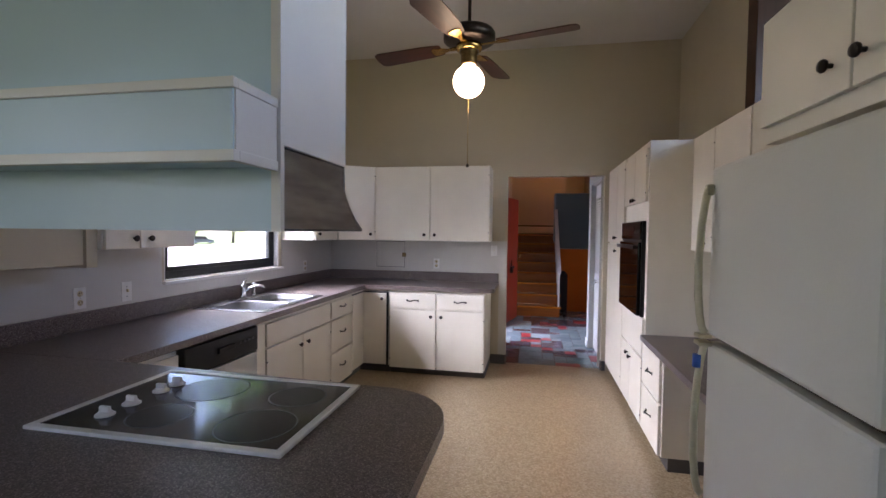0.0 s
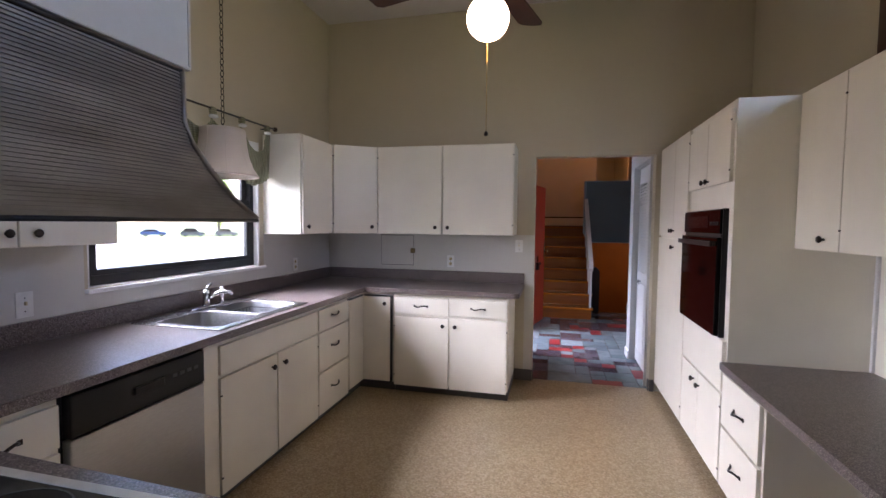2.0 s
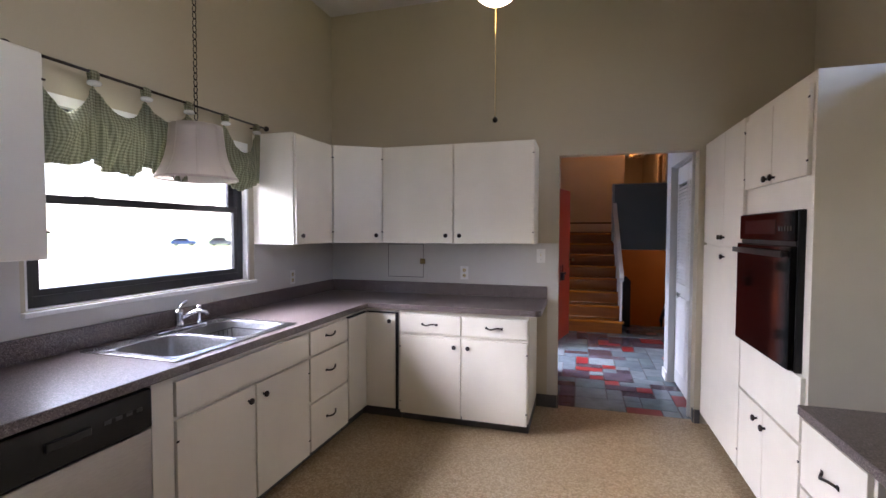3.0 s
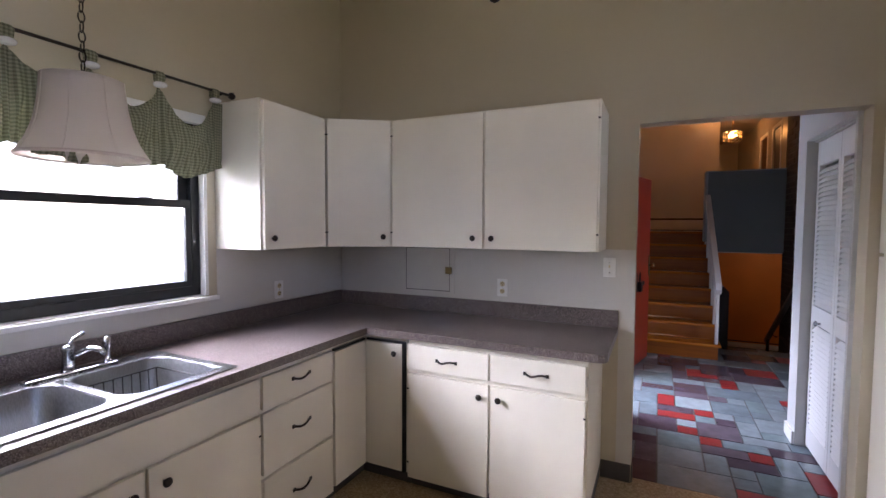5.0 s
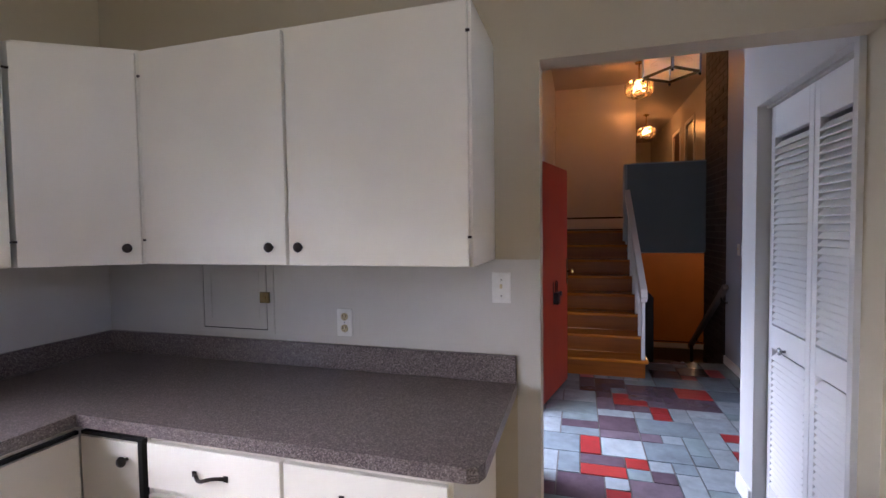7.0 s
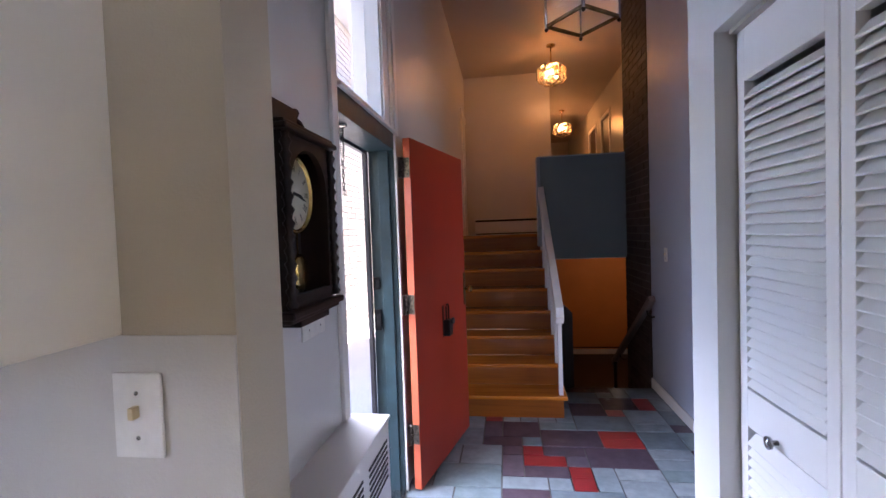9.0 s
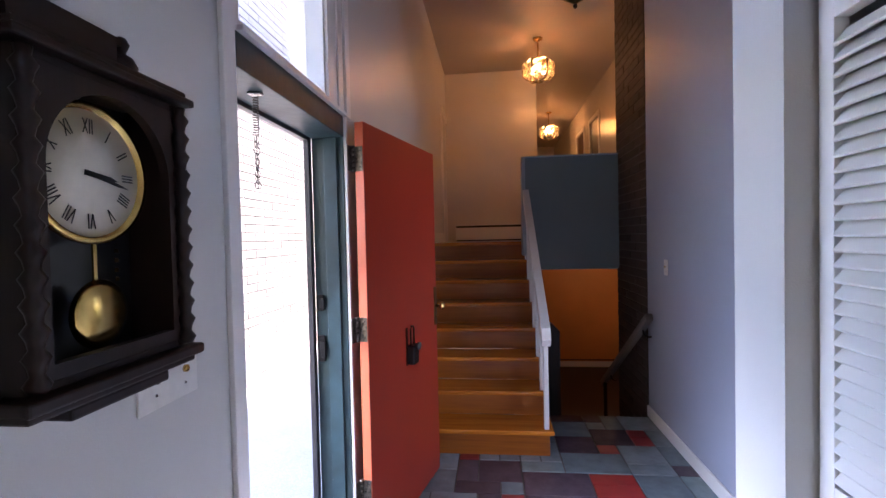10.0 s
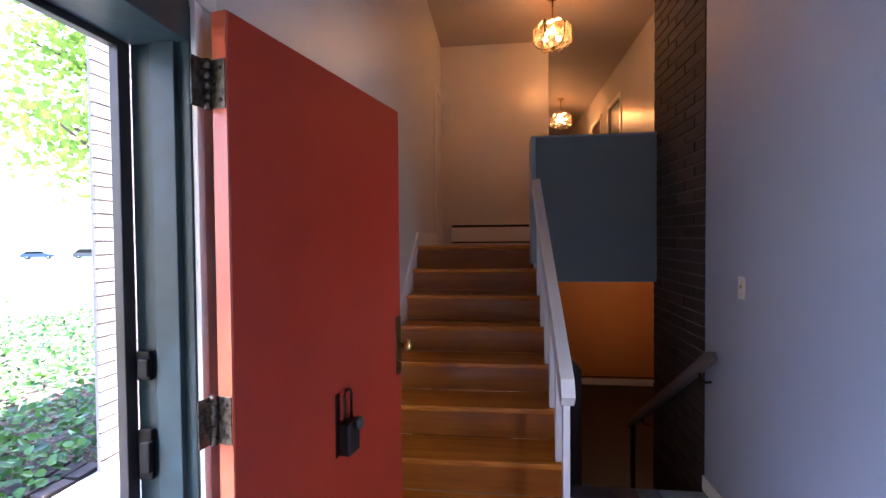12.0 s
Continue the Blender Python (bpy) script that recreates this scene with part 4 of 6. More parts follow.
# ---------- right side: tall oven cabinet, pantry, desk, wall cabinets, fridge ----------
OX, OY = 1.06, 3.352
c = unit("pantry_cabinet", EAST(OX, 4.995), 0.865, RW - OX, 0.085, 2.125, "tall white painted pantry cabinet with flat doors", "tall cabinets", 0.085)
front("door", c, 0.008, 1.385, 0.48, 2.115, (0.452, 1.43))
front("door", c, 0.486, 1.385, 0.857, 2.115, (0.515, 1.43), None, ((0.859, 1.49), (0.859, 2.03)))
front("door", c, 0.008, 0.09, 0.857, 1.368, (0.52, 1.305), None, ((0.859, 0.2), (0.859, 1.25)))
c = unit("oven_cabinet", EAST(OX, 4.127), 0.775, RW - OX, 0.085, 2.125, "tall white painted cabinet housing the wall oven", "tall cabinets", 0.085)
front("door", c, 0.006, 1.70, 0.382, 2.08, (0.345, 1.728), None, ((0.004, 1.76), (0.004, 2.02)))
front("door", c, 0.388, 1.70, 0.755, 2.08, (0.425, 1.728), None, ((0.758, 1.76), (0.758, 2.02)))
front("door", c, 0.006, 0.09, 0.36, 0.565, (0.29, 0.5))
front("door", c, 0.366, 0.09, 0.76, 0.565, (0.40, 0.49), None, ((0.762, 0.16), (0.762, 0.5)))
front("drawer_panel", c, 0.006, 0.58, 0.76, 0.855)
oven = thing("wall_oven", EAST(OX, 4.105), "black built-in wall oven with a dark glass door", "oven")
part("frame", boxes(((0.0, -0.008, 0.862), (0.70, 0.02, 1.562)), bevel=0.004), BLACK_PLASTIC, oven)
cp = part("control_panel", boxes(((0.004, -0.022, 1.425), (0.696, -0.0085, 1.558)), bevel=0.004), OVEN_GLASS, oven)
part("display", boxes(((0.09, -0.0235, 1.455), (0.5, -0.0222, 1.525))), plain("dark_red_display", (0.03, 0.006, 0.006), 0.15), cp)
for i in range(5):
    part("button", boxes(((0.535 + 0.03 * i, -0.0245, 1.47), (0.553 + 0.03 * i, -0.0222, 1.49)), bevel=0.001), BLACK_PLASTIC, cp)
dr = part("door", boxes(((0.004, -0.034, 0.87), (0.696, -0.0085, 1.405)), bevel=0.006), OVEN_GLASS, oven, "dark glass oven door")
part("handle", boxes(((0.02, -0.064, 1.355), (0.68, -0.048, 1.383)), ((0.03, -0.05, 1.357), (0.06, -0.034, 1.38)), ((0.64, -0.05, 1.357), (0.67, -0.034, 1.38)), bevel=0.004), BLACK_PLASTIC, dr)
part("vent", boxes(((0.01, -0.014, 1.407), (0.69, -0.0085, 1.423))), BLACK_FRAME, oven)

c = unit("desk_drawer_unit", EAST(OX, OY - 0.002), 0.475, RW - OX, 0.085, 0.706, "white painted desk drawer unit with two drawers", "base cabinets", 0.085)
front("drawer", c, 0.006, 0.42, 0.46, 0.69, None, (0.24, 0.555, 0.105))
front("drawer", c, 0.006, 0.09, 0.46, 0.405, None, (0.23, 0.27, 0.105))
desk = thing("worktop", pose(0, 0, 0), "brown speckled laminate desk top beside the oven cabinet", "worktop")
part("surface", boxes(((1.045, 1.50, 0.708), (RW - 0.001, OY - 0.001, 0.748)), bevel=0.003), COUNTER, desk)
single("desk_side_panel", boxes(((1.09, 1.49, 0.0), (RW, 1.515, 0.706)), bevel=0.002), CABINET, "white painted panel beside the fridge", "panel")
UX = 1.36
c = unit("wall_cabinet", EAST(UX, OY - 0.001), 0.862, RW - UX, 1.355, 2.135, "white painted wall cabinet above the desk", "wall cabinets over the desk")
front("door", c, 0.006, 1.357, 0.376, 2.127, (0.265, 1.41), None, ((0.379, 1.45), (0.379, 2.03)))
front("door", c, 0.382, 1.357, 0.852, 2.127, (0.745, 1.405))
c = unit("wall_cabinet", EAST(UX, OY - 0.864), 0.98, RW - UX, 1.355, 2.135, "white painted wall cabinet above the desk", "wall cabinets over the desk")
front("door", c, 0.006, 1.357, 0.48, 2.127, (0.04, 1.405))
front("door", c, 0.488, 1.357, 0.972, 2.127, (0.93, 1.405))
ul = thing("undercabinet_light", pose(1.52, 2.50, 1.354), "dark slim light fixture under the wall cabinet", "light fixture")
part("body", boxes(((-0.07, -0.22, -0.03), (0.07, 0.22, 0.0)), bevel=0.006), BLACK_PLASTIC, ul)
part("bracket", boxes(((-0.05, 0.2, -0.014), (0.05, 0.26, 0.0)), bevel=0.002), OLD_BRONZE, ul)
structure("trim_desk_corner", boxes(((RW - 0.02, OY - 0.02, 0.75), (RW - 0.001, OY - 0.001, 1.354)), bevel=0.003), TRIM, "white corner bead behind the desk", "trim")
single("desk_wall_panel", boxes(((RW - 0.006, 1.50, 0.749), (RW - 0.001, OY - 0.021, 1.354))), CABINET, "white painted panel behind the desk", "panel")

FRX, FY0, FY1, FT, GAP = 0.83, 0.725, 1.468, 1.675, 1.135
fr = thing("refrigerator", pose(0, 0, 0), "almond top-freezer refrigerator with textured doors", "refrigerator")
part("body", boxes(((FRX + 0.062, FY0 + 0.01, 0.03), (1.68, FY1 - 0.008, FT - 0.008)), bevel=0.01), FRIDGE, fr)
part("gasket", boxes(((FRX + 0.05, FY0 + 0.02, 0.12), (FRX + 0.063, FY1 - 0.02, FT - 0.02))), plain("brown_gasket", (0.12, 0.09, 0.06), 0.6), fr)
fd = part("freezer_door", boxes(((FRX, FY0, GAP + 0.012), (FRX + 0.05, FY1, FT)), bevel=0.012), FRIDGE, fr)
ld = part("door", boxes(((FRX, FY0, 0.1), (FRX + 0.05, FY1, GAP - 0.008)), bevel=0.012), FRIDGE, fr)
part("kick_plate", boxes(((FRX + 0.07, FY0 + 0.02, 0.0), (FRX + 0.1, FY1 - 0.02, 0.095))), BLACK_PLASTIC, fr)
hy = FY1 - 0.02


def handle_bar(z0, z1):
    return tube([(FRX - 0.012 - 0.026 * math.sin(math.pi * min(1, max(0, u)) ** 0.8) ** 0.6, hy, z0 + (z1 - z0) * u) for u in (0, 0.02, 0.06, 0.12, 0.25, 0.5, 0.75, 0.88, 0.94, 0.98, 1.0)], 0.0115, 10)


h1 = part("handle", handle_bar(GAP + 0.02, 1.61), HANDLE_ALMOND, fd, "yellowed plastic handle")
part("end_cap", boxes(((FRX - 0.022, hy - 0.014, 1.585), (FRX - 0.001, hy + 0.014, 1.62)), bevel=0.005), plain("grey_olive_plastic", (0.34, 0.31, 0.21), 0.5), h1)
h2 = part("handle", handle_bar(0.64, GAP - 0.02), HANDLE_ALMOND, ld, "yellowed plastic handle")
part("tape", tube(((FRX - 0.033, hy, 1.045), (FRX - 0.033, hy, 1.085)), 0.0135, 12), BLUE_TAPE, h2, "blue masking tape")
part("hinge_bracket", boxes(((FRX - 0.04, hy - 0.03, GAP - 0.018), (FRX - 0.001, hy + 0.018, GAP - 0.004)), ((FRX - 0.04, hy - 0.03, GAP + 0.006), (FRX - 0.001, hy + 0.018, GAP + 0.018)), bevel=0.003), HANDLE_ALMOND, fr)
c = unit("fridge_top_cabinet", EAST(0.98, 1.52), 0.80, RW - 0.98, 1.75, 2.135, "white painted cabinet above the refrigerator", "wall cabinets over the desk")
front("door", c, 0.006, 1.80, 0.425, 2.125, (0.36, 1.873))
front("door", c, 0.435, 1.80, 0.79, 2.125, (0.475, 1.868))

# ---------- kitchen window, curtain, pendant, fan ----------
win = tagged(thing("window_1", pose(0, 0, 0), "black aluminium double-hung kitchen window with white reveals", "window"), kind="structure")
wx = LW - 0.1
part("window_frame", boxes(((wx, 2.48, 1.125), (wx + 0.06, 2.525, 2.03)), ((wx, 3.785, 1.125), (wx + 0.06, 3.83, 2.03)), ((wx, 2.525, 1.125), (wx + 0.06, 3.785, 1.175)), ((wx, 2.525, 1.985), (wx + 0.06, 3.785, 2.03)), bevel=0.002), BLACK_FRAME, win)
part("sash", boxes(((wx + 0.03, 2.525, 1.59), (wx + 0.055, 3.785, 1.63)), ((wx + 0.03, 2.525, 1.175), (wx + 0.055, 2.555, 1.59)), ((wx + 0.03, 3.755, 1.175), (wx + 0.055, 3.785, 1.59)), ((wx + 0.03, 2.555, 1.175), (wx + 0.055, 3.755, 1.205)), bevel=0.002), BLACK_FRAME, win)
part("sash", boxes(((wx + 0.004, 2.525, 1.63), (wx + 0.028, 2.56, 1.985)), ((wx + 0.004, 3.735, 1.63), (wx + 0.028, 3.785, 1.985)), bevel=0.002), BLACK_FRAME, win)
for y in (2.78, 3.55):
    part("sash_latch", boxes(((wx + 0.032, y - 0.03, 1.63), (wx + 0.058, y + 0.03, 1.637)), bevel=0.002), CHROME, win)
for z0, z1, px in ((1.205, 1.59, wx + 0.042), (1.63, 1.985, wx + 0.016)):
    pane = part("pane", boxes(((px, 2.53, z0), (px + 0.003, 3.78, z1))), CLEAR, win)
    pane.visible_shadow = False
part("reveal", boxes(((LW - 0.14, 3.831, 1.12), (LW + 0.0, 3.849, 2.08)), ((LW - 0.14, 2.471, 1.12), (LW + 0.0, 2.479, 2.08)), ((LW - 0.13, 2.479, 2.031), (LW - 0.001, 3.831, 2.079))), TRIM, win)
part("window_sill", boxes(((LW - 0.12, 2.472, 1.102), (LW - 0.002, 3.848, 1.122)), ((LW + 0.001, 2.45, 1.095), (LW + 0.03, 3.895, 1.117)), bevel=0.003), TRIM, win)

RODZ = 2.2
rod = thing("curtain_rod", pose(LW + 0.08, 0, RODZ), "dark metal curtain rod with finials over the window", "curtain rod")
part("rod", tube(((0, 2.40, 0), (0, 3.93, 0)), 0.007, 10), OLD_BRONZE, rod)
for y, s in ((3.93, 1), (2.40, -1)):
    part("finial", lathe(((0.008, 0), (0.016, 0.008), (0.02, 0.022), (0.012, 0.036), (0.0, 0.04)), pose(0, y, 0, -90 * s, 0, 0), 14), DARK_WOOD, rod)
for y in (2.45, 3.88):
    part("bracket", boxes(((-0.079, y - 0.008, -0.012), (0.0, y + 0.008, -0.004)), bevel=0.001), OLD_BRONZE, rod)
TABS = (2.455, 2.723, 2.993, 3.263, 3.55, 3.843)
val = thing("valance", pose(LW + 0.08, 0, RODZ), "green gingham tab-top valance gathered in scallops", "curtain")
bm = bmesh.new()
cols, rows_n = 240, 22
grid = []
for i in range(cols + 1):
    u = i / cols
    y = 2.42 + (3.905 - 2.42) * u
    j = max(0, min(len(TABS) - 2, sum(1 for t in TABS if t <= y) - 1))
    s = min(1, max(0, (y - TABS[j]) / (TABS[j + 1] - TABS[j])))
    sway = 0.03 * math.sin(5 * j + 1)
    dip = (0.135 + sway) * (1 - abs(2 * s - 1) ** 1.7)
    near = min(s, 1 - s)
    pinch = math.exp(-(near / 0.13) ** 2)
    line = []
    for r in range(rows_n + 1):
        v = r / rows_n
        hem = 0.445 - 0.03 * pinch + 0.014 * math.sin(23 * u + 1) + 0.008 * math.sin(61 * u)
        z = -0.055 - dip * (1 - v) ** 1.3 - v * (hem - 0.055)
        ray = math.sin((near * 26) ** 0.8 * math.pi * 0.9 + j) * (0.004 + 0.020 * v) * (0.5 + 0.5 * pinch)
        belly = 0.055 * math.sin(math.pi * s) * math.sin(math.pi * min(1, 0.25 + 0.75 * v))
        drape = 0.012 * math.sin(9 * s + 7 * v + 2 * j) * (1 - pinch)
        tuck = 0.012 if r == rows_n - 2 else 0.0
        line.append(bm.verts.new((ray + belly + drape - 0.01 - tuck * 0.4, y + 0.012 * math.sin(7 * v + 3 * j) * (1 - pinch), z)))
    grid.append(line)
for a, b in zip(grid, grid[1:]):
    for r in range(rows_n):
        f = bm.faces.new((a[r], a[r + 1], b[r + 1], b[r]))
        f.smooth = True
cloth = part("cloth", bm, CURTAIN, val)
cloth.modifiers.new("thickness", "SOLIDIFY").thickness = 0.002
for y in TABS:
    bm = bmesh.new()
    for side in (-1, 1):
        strip = [[bm.verts.new((x_, y + k_ * (0.013 + 0.012 * (1 - abs(2 * t_ - 1))), z_)) for k_ in (-1, 0, 1)] for t_, x_, z_ in ((0, side * 0.006, -0.056), (0.3, side * 0.012, -0.03), (0.6, side * 0.013, -0.005), (0.9, side * 0.008, 0.01), (1.0, 0.0, 0.0125))]
        for a, b in zip(strip, strip[1:]):
            for k_ in range(2):
                bm.faces.new((a[k_], a[k_ + 1], b[k_ + 1], b[k_])).smooth = True
    tb = part("tab", bm, CURTAIN, val)
    tb.modifiers.new("thickness", "SOLIDIFY").thickness = 0.003
    part("ring", lathe(((0.014, -0.012), (0.026, -0.008), (0.03, 0.0), (0.026, 0.008), (0.014, 0.012)), pose(0.006, y, -0.05), 16), SILVER_CLIP, tb, "pearly ring")

PX, PY = -1.84, 3.15
pen = thing("pendant_lamp", pose(PX, PY, 1.747), "cream fabric bell shade hanging on a chain over the sink", "pendant lamp")
prof = [(0.205, 0.0), (0.2, 0.012), (0.172, 0.06), (0.15, 0.12), (0.137, 0.19), (0.13, 0.26), (0.128, 0.29)]
bm = lathe(prof, None, 40)
bmesh.ops.delete(bm, geom=[f for f in bm.faces if len(f.verts) > 4], context="FACES_ONLY")
shade_ = part("shade", bm, SHADE_CLOTH, pen)
shade_.modifiers.new("thickness", "SOLIDIFY").thickness = 0.0015
bm = lathe(((0.204, -0.004), (0.208, -0.002), (0.207, 0.008), (0.203, 0.008), (0.204, -0.004)), None, 40)
bmesh.ops.delete(bm, geom=[f for f in bm.faces if len(f.verts) > 4], context="FACES_ONLY")
part("trim_band", bm, plain("cream_braid", (0.6, 0.5, 0.45), 0.8), pen)
for i in range(8):
    a = math.pi / 4 * i
    part("rib", tube([((r + 0.0015) * math.cos(a), (r + 0.0015) * math.sin(a), z) for r, z in prof], 0.0022, 5), SHADE_CLOTH, pen)
part("spider", boxes(((-0.127, -0.004, 0.27), (0.127, 0.004, 0.275)), ((-0.004, -0.127, 0.27), (0.004, 0.127, 0.275))), OLD_BRONZE, pen)
part("socket", lathe(((0.018, 0.14), (0.02, 0.2), (0.016, 0.28), (0.006, 0.32), (0.0, 0.32)), None, 14), OLD_BRONZE, pen)
ring_pts = [(0.011 * math.cos(2 * math.pi * i / 14), 0, 0.021 * math.sin(2 * math.pi * i / 14)) for i in range(15)]
link_mesh = mesh_of("link", tube(ring_pts, 0.0028, 6), OLD_BRONZE)
n_links = int((CZ - 0.02 - (1.747 + 0.32)) / 0.036)
for i in range(n_links):
    o = new("link", link_mesh)
    o.parent = pen
    o.matrix_basis = pose(0, 0, 0.34 + 0.036 * i, 0, 0, 90 * (i % 2))
part("canopy", lathe(((0.06, CZ - 1.747 - 0.001), (0.055, CZ - 1.747 - 0.02), (0.012, CZ - 1.747 - 0.035), (0.0, CZ - 1.747 - 0.035)), None, 20), OLD_BRONZE, pen)

fan = thing("ceiling_fan", pose(-0.16, 2.95, 2.47), "ceiling fan with mahogany blades and a lit globe", "ceiling fan")
part("globe", lathe([(0.104 * math.sin(math.pi * i / 20), -0.004 - 0.106 * math.cos(math.pi * i / 20)) for i in range(19)] + [(0.045, 0.108)], None, 32), GLOBE, fan, "lit opal glass globe")
part("fitter", lathe(((0.05, 0.105), (0.055, 0.115), (0.055, 0.17), (0.065, 0.18), (0.065, 0.195), (0.0, 0.195)), None, 24), DARK_BRASS, fan)
part("switch_housing", lathe(((0.06, 0.195), (0.085, 0.205), (0.085, 0.235), (0.07, 0.245), (0.0, 0.245)), None, 24), BRASS, fan, "pierced brass housing")
part("motor", lathe(((0.08, 0.245), (0.15, 0.25), (0.172, 0.262), (0.172, 0.305), (0.16, 0.325), (0.1, 0.335), (0.03, 0.345), (0.03, 0.36), (0.0, 0.36)), None, 36), OLD_BRONZE, fan)
part("downrod", tube(((0, 0, 0.35), (0, 0, CZ - 2.47 - 0.03)), 0.011, 12), OLD_BRONZE, fan)
part("canopy", lathe(((0.02, CZ - 2.47 - 0.08), (0.06, CZ - 2.47 - 0.05), (0.07, CZ - 2.47), (0.0, CZ - 2.47)), None, 24), DARK_BRASS, fan)
outline = [(0.20, -0.05), (0.30, -0.066), (0.67, -0.078), (0.705, -0.063), (0.715, 0.0), (0.705, 0.063), (0.67, 0.078), (0.30, 0.066), (0.20, 0.05)]
for i in range(4):
    bl = part("blade", slab(outline, -0.004, 0.004), BLADE_WOOD, fan)
    bl.matrix_basis = pose(0, 0, 0.235, 0, 0, -14 + 90 * i) @ pose(0, 0, 0, 11, 0, 0)
    arm = part("blade_arm", slab([(0.09, -0.018), (0.15, -0.012), (0.20, -0.03), (0.26, -0.04), (0.275, 0.0), (0.26, 0.04), (0.20, 0.03), (0.15, 0.012), (0.09, 0.018)], -0.011, -0.005), BRASS, bl, "brass blade arm")
part("pull_chain", tube(((0.0, -0.01, -0.114), (0.0, -0.01, -0.55)), 0.0018, 6), BRASS, fan)
part("chain_bob", lathe(((0.0, -0.575), (0.009, -0.57), (0.011, -0.56), (0.004, -0.55), (0.0, -0.549)), pose(0, -0.01, 0), 12), DARK_WOOD, fan)

# ---------- wall plates and the panel door ----------
def plate(m, label, outlets=True):
    """A wall plate, facing local -y, centred at the pose."""
    p = thing("outlet" if outlets else "light_switch", m, label, "outlet" if outlets else "light switch", "wall plates")
    part("plate", boxes(((-0.035, -0.006, -0.057), (0.035, 0.0, 0.057)), bevel=0.002), WHITE_PLASTIC, p)
    if outlets:
        for z in (-0.024, 0.024):
            s = part("socket", lathe(((0.016, 0.0), (0.016, 0.008), (0.0, 0.0085)), pose(0, 0, z, 90, 0, 0), 18), IVORY, p)
            part("slot", boxes(((-0.008, -0.0092, z - 0.002), (-0.005, -0.0084, z + 0.008)), ((0.005, -0.0092, z - 0.002), (0.008, -0.0084, z + 0.008)), ((-0.002, -0.0092, z - 0.011), (0.002, -0.0084, z - 0.007))), BLACK_PLASTIC, s)
    else:
        part("toggle", boxes(((-0.004, -0.018, -0.002), (0.004, -0.006, 0.014)), bevel=0.001), IVORY, p)
    for z in ((0.0,) if outlets else (-0.03, 0.03)):
        part("screw", lathe(((0.003, 0.006), (0.003, 0.0068), (0.0, 0.007)), pose(0, 0, z, 90, 0, 0), 8), STEEL, p)
    return p


plate(pose(-0.795, BW - 0.003, 1.105), "white duplex outlet above the counter")
plate(pose(-0.142, BW - 0.003, 1.264), "white toggle light switch by the doorway", False)
plate(pose(LW + 0.003, 4.35, 1.09, 0, 0, 90), "white duplex outlet above the counter")
plate(pose(LW + 0.003, 1.893, 1.086, 0, 0, 90), "white duplex outlet above the counter")
plate(pose(LW + 0.003, 2.18, 1.087, 0, 0, 90), "white toggle light switch by the window", False)
ap = thing("access_panel", pose(-1.335, BW - 0.003, 1.203), "painted metal access panel with a brass latch", "access panel")
part("frame", boxes(((-0.20, -0.006, -0.165), (0.20, 0.0, -0.150)), ((-0.20, -0.006, 0.150), (0.20, 0.0, 0.163)), ((-0.20, -0.006, -0.150), (-0.178, 0.0, 0.150)), ((0.165, -0.006, -0.150), (0.20, 0.0, 0.150)), bevel=0.001), WALL_BAND, ap)
# black sheet: the shadow line round the door is put into its colour
part("backing", boxes(((-0.19, -0.0012, -0.16), (0.19, -0.0002, 0.16))), BLACK_PLASTIC, ap, "black backing for the shadow line round the panel door")
part("door", boxes(((-0.173, -0.005, -0.145), (0.160, -0.0015, 0.145))), WALL_BAND, ap)
for lo_, hi_ in (((-0.135, -0.007, -0.11), (0.125, -0.005, -0.105)), ((-0.135, -0.007, 0.105), (0.125, -0.005, 0.11)), ((-0.135, -0.007, -0.105), (-0.13, -0.005, 0.105)), ((0.12, -0.007, -0.105), (0.125, -0.005, 0.105))):
    part("moulding", boxes((lo_, hi_)), WALL_BAND, ap)
part("latch", boxes(((0.135, -0.016, -0.028), (0.182, -0.006, 0.02)), ((0.15, -0.02, -0.015), (0.168, -0.016, 0.005)), bevel=0.002), DARK_BRASS, ap)

# ---------- front door and its frame ----------
door = tagged(thing("door_1", pose(-0.176, 6.994, 0, 0, 0, 77.1), "brick red front door standing wide open", "door"), kind="structure")
leaf = part("leaf", boxes(((0.002, 0.0, 0.018), (0.912, 0.045, 2.032)), bevel=0.003), RED, door)
part("hinge_edge", boxes(((-0.001, 0.002, 0.02), (0.002, 0.043, 2.03))), RED_EDGE, door, "orange red hinge edge")
esc = part("escutcheon", boxes(((0.862, -0.006, 0.95), (0.905, 0.0, 1.19)), bevel=0.003), DARK_BRASS, door, "dark brass lock plate")
part("knob", lathe(((0.01, 0.006), (0.01, 0.03), (0.022, 0.036), (0.027, 0.05), (0.02, 0.062), (0.0, 0.066)), pose(0.884, 0, 1.07, 90, 0, 0), 18), BRASS, esc, "brass door knob")
part("keyhole", lathe(((0.008, 0.006), (0.008, 0.009), (0.0, 0.009)), pose(0.884, 0, 1.005, 90, 0, 0), 12), BRASS, esc)
part("latch_edge", boxes(((0.9121, 0.012, 0.97), (0.914, 0.034, 1.17))), BRASS, door)
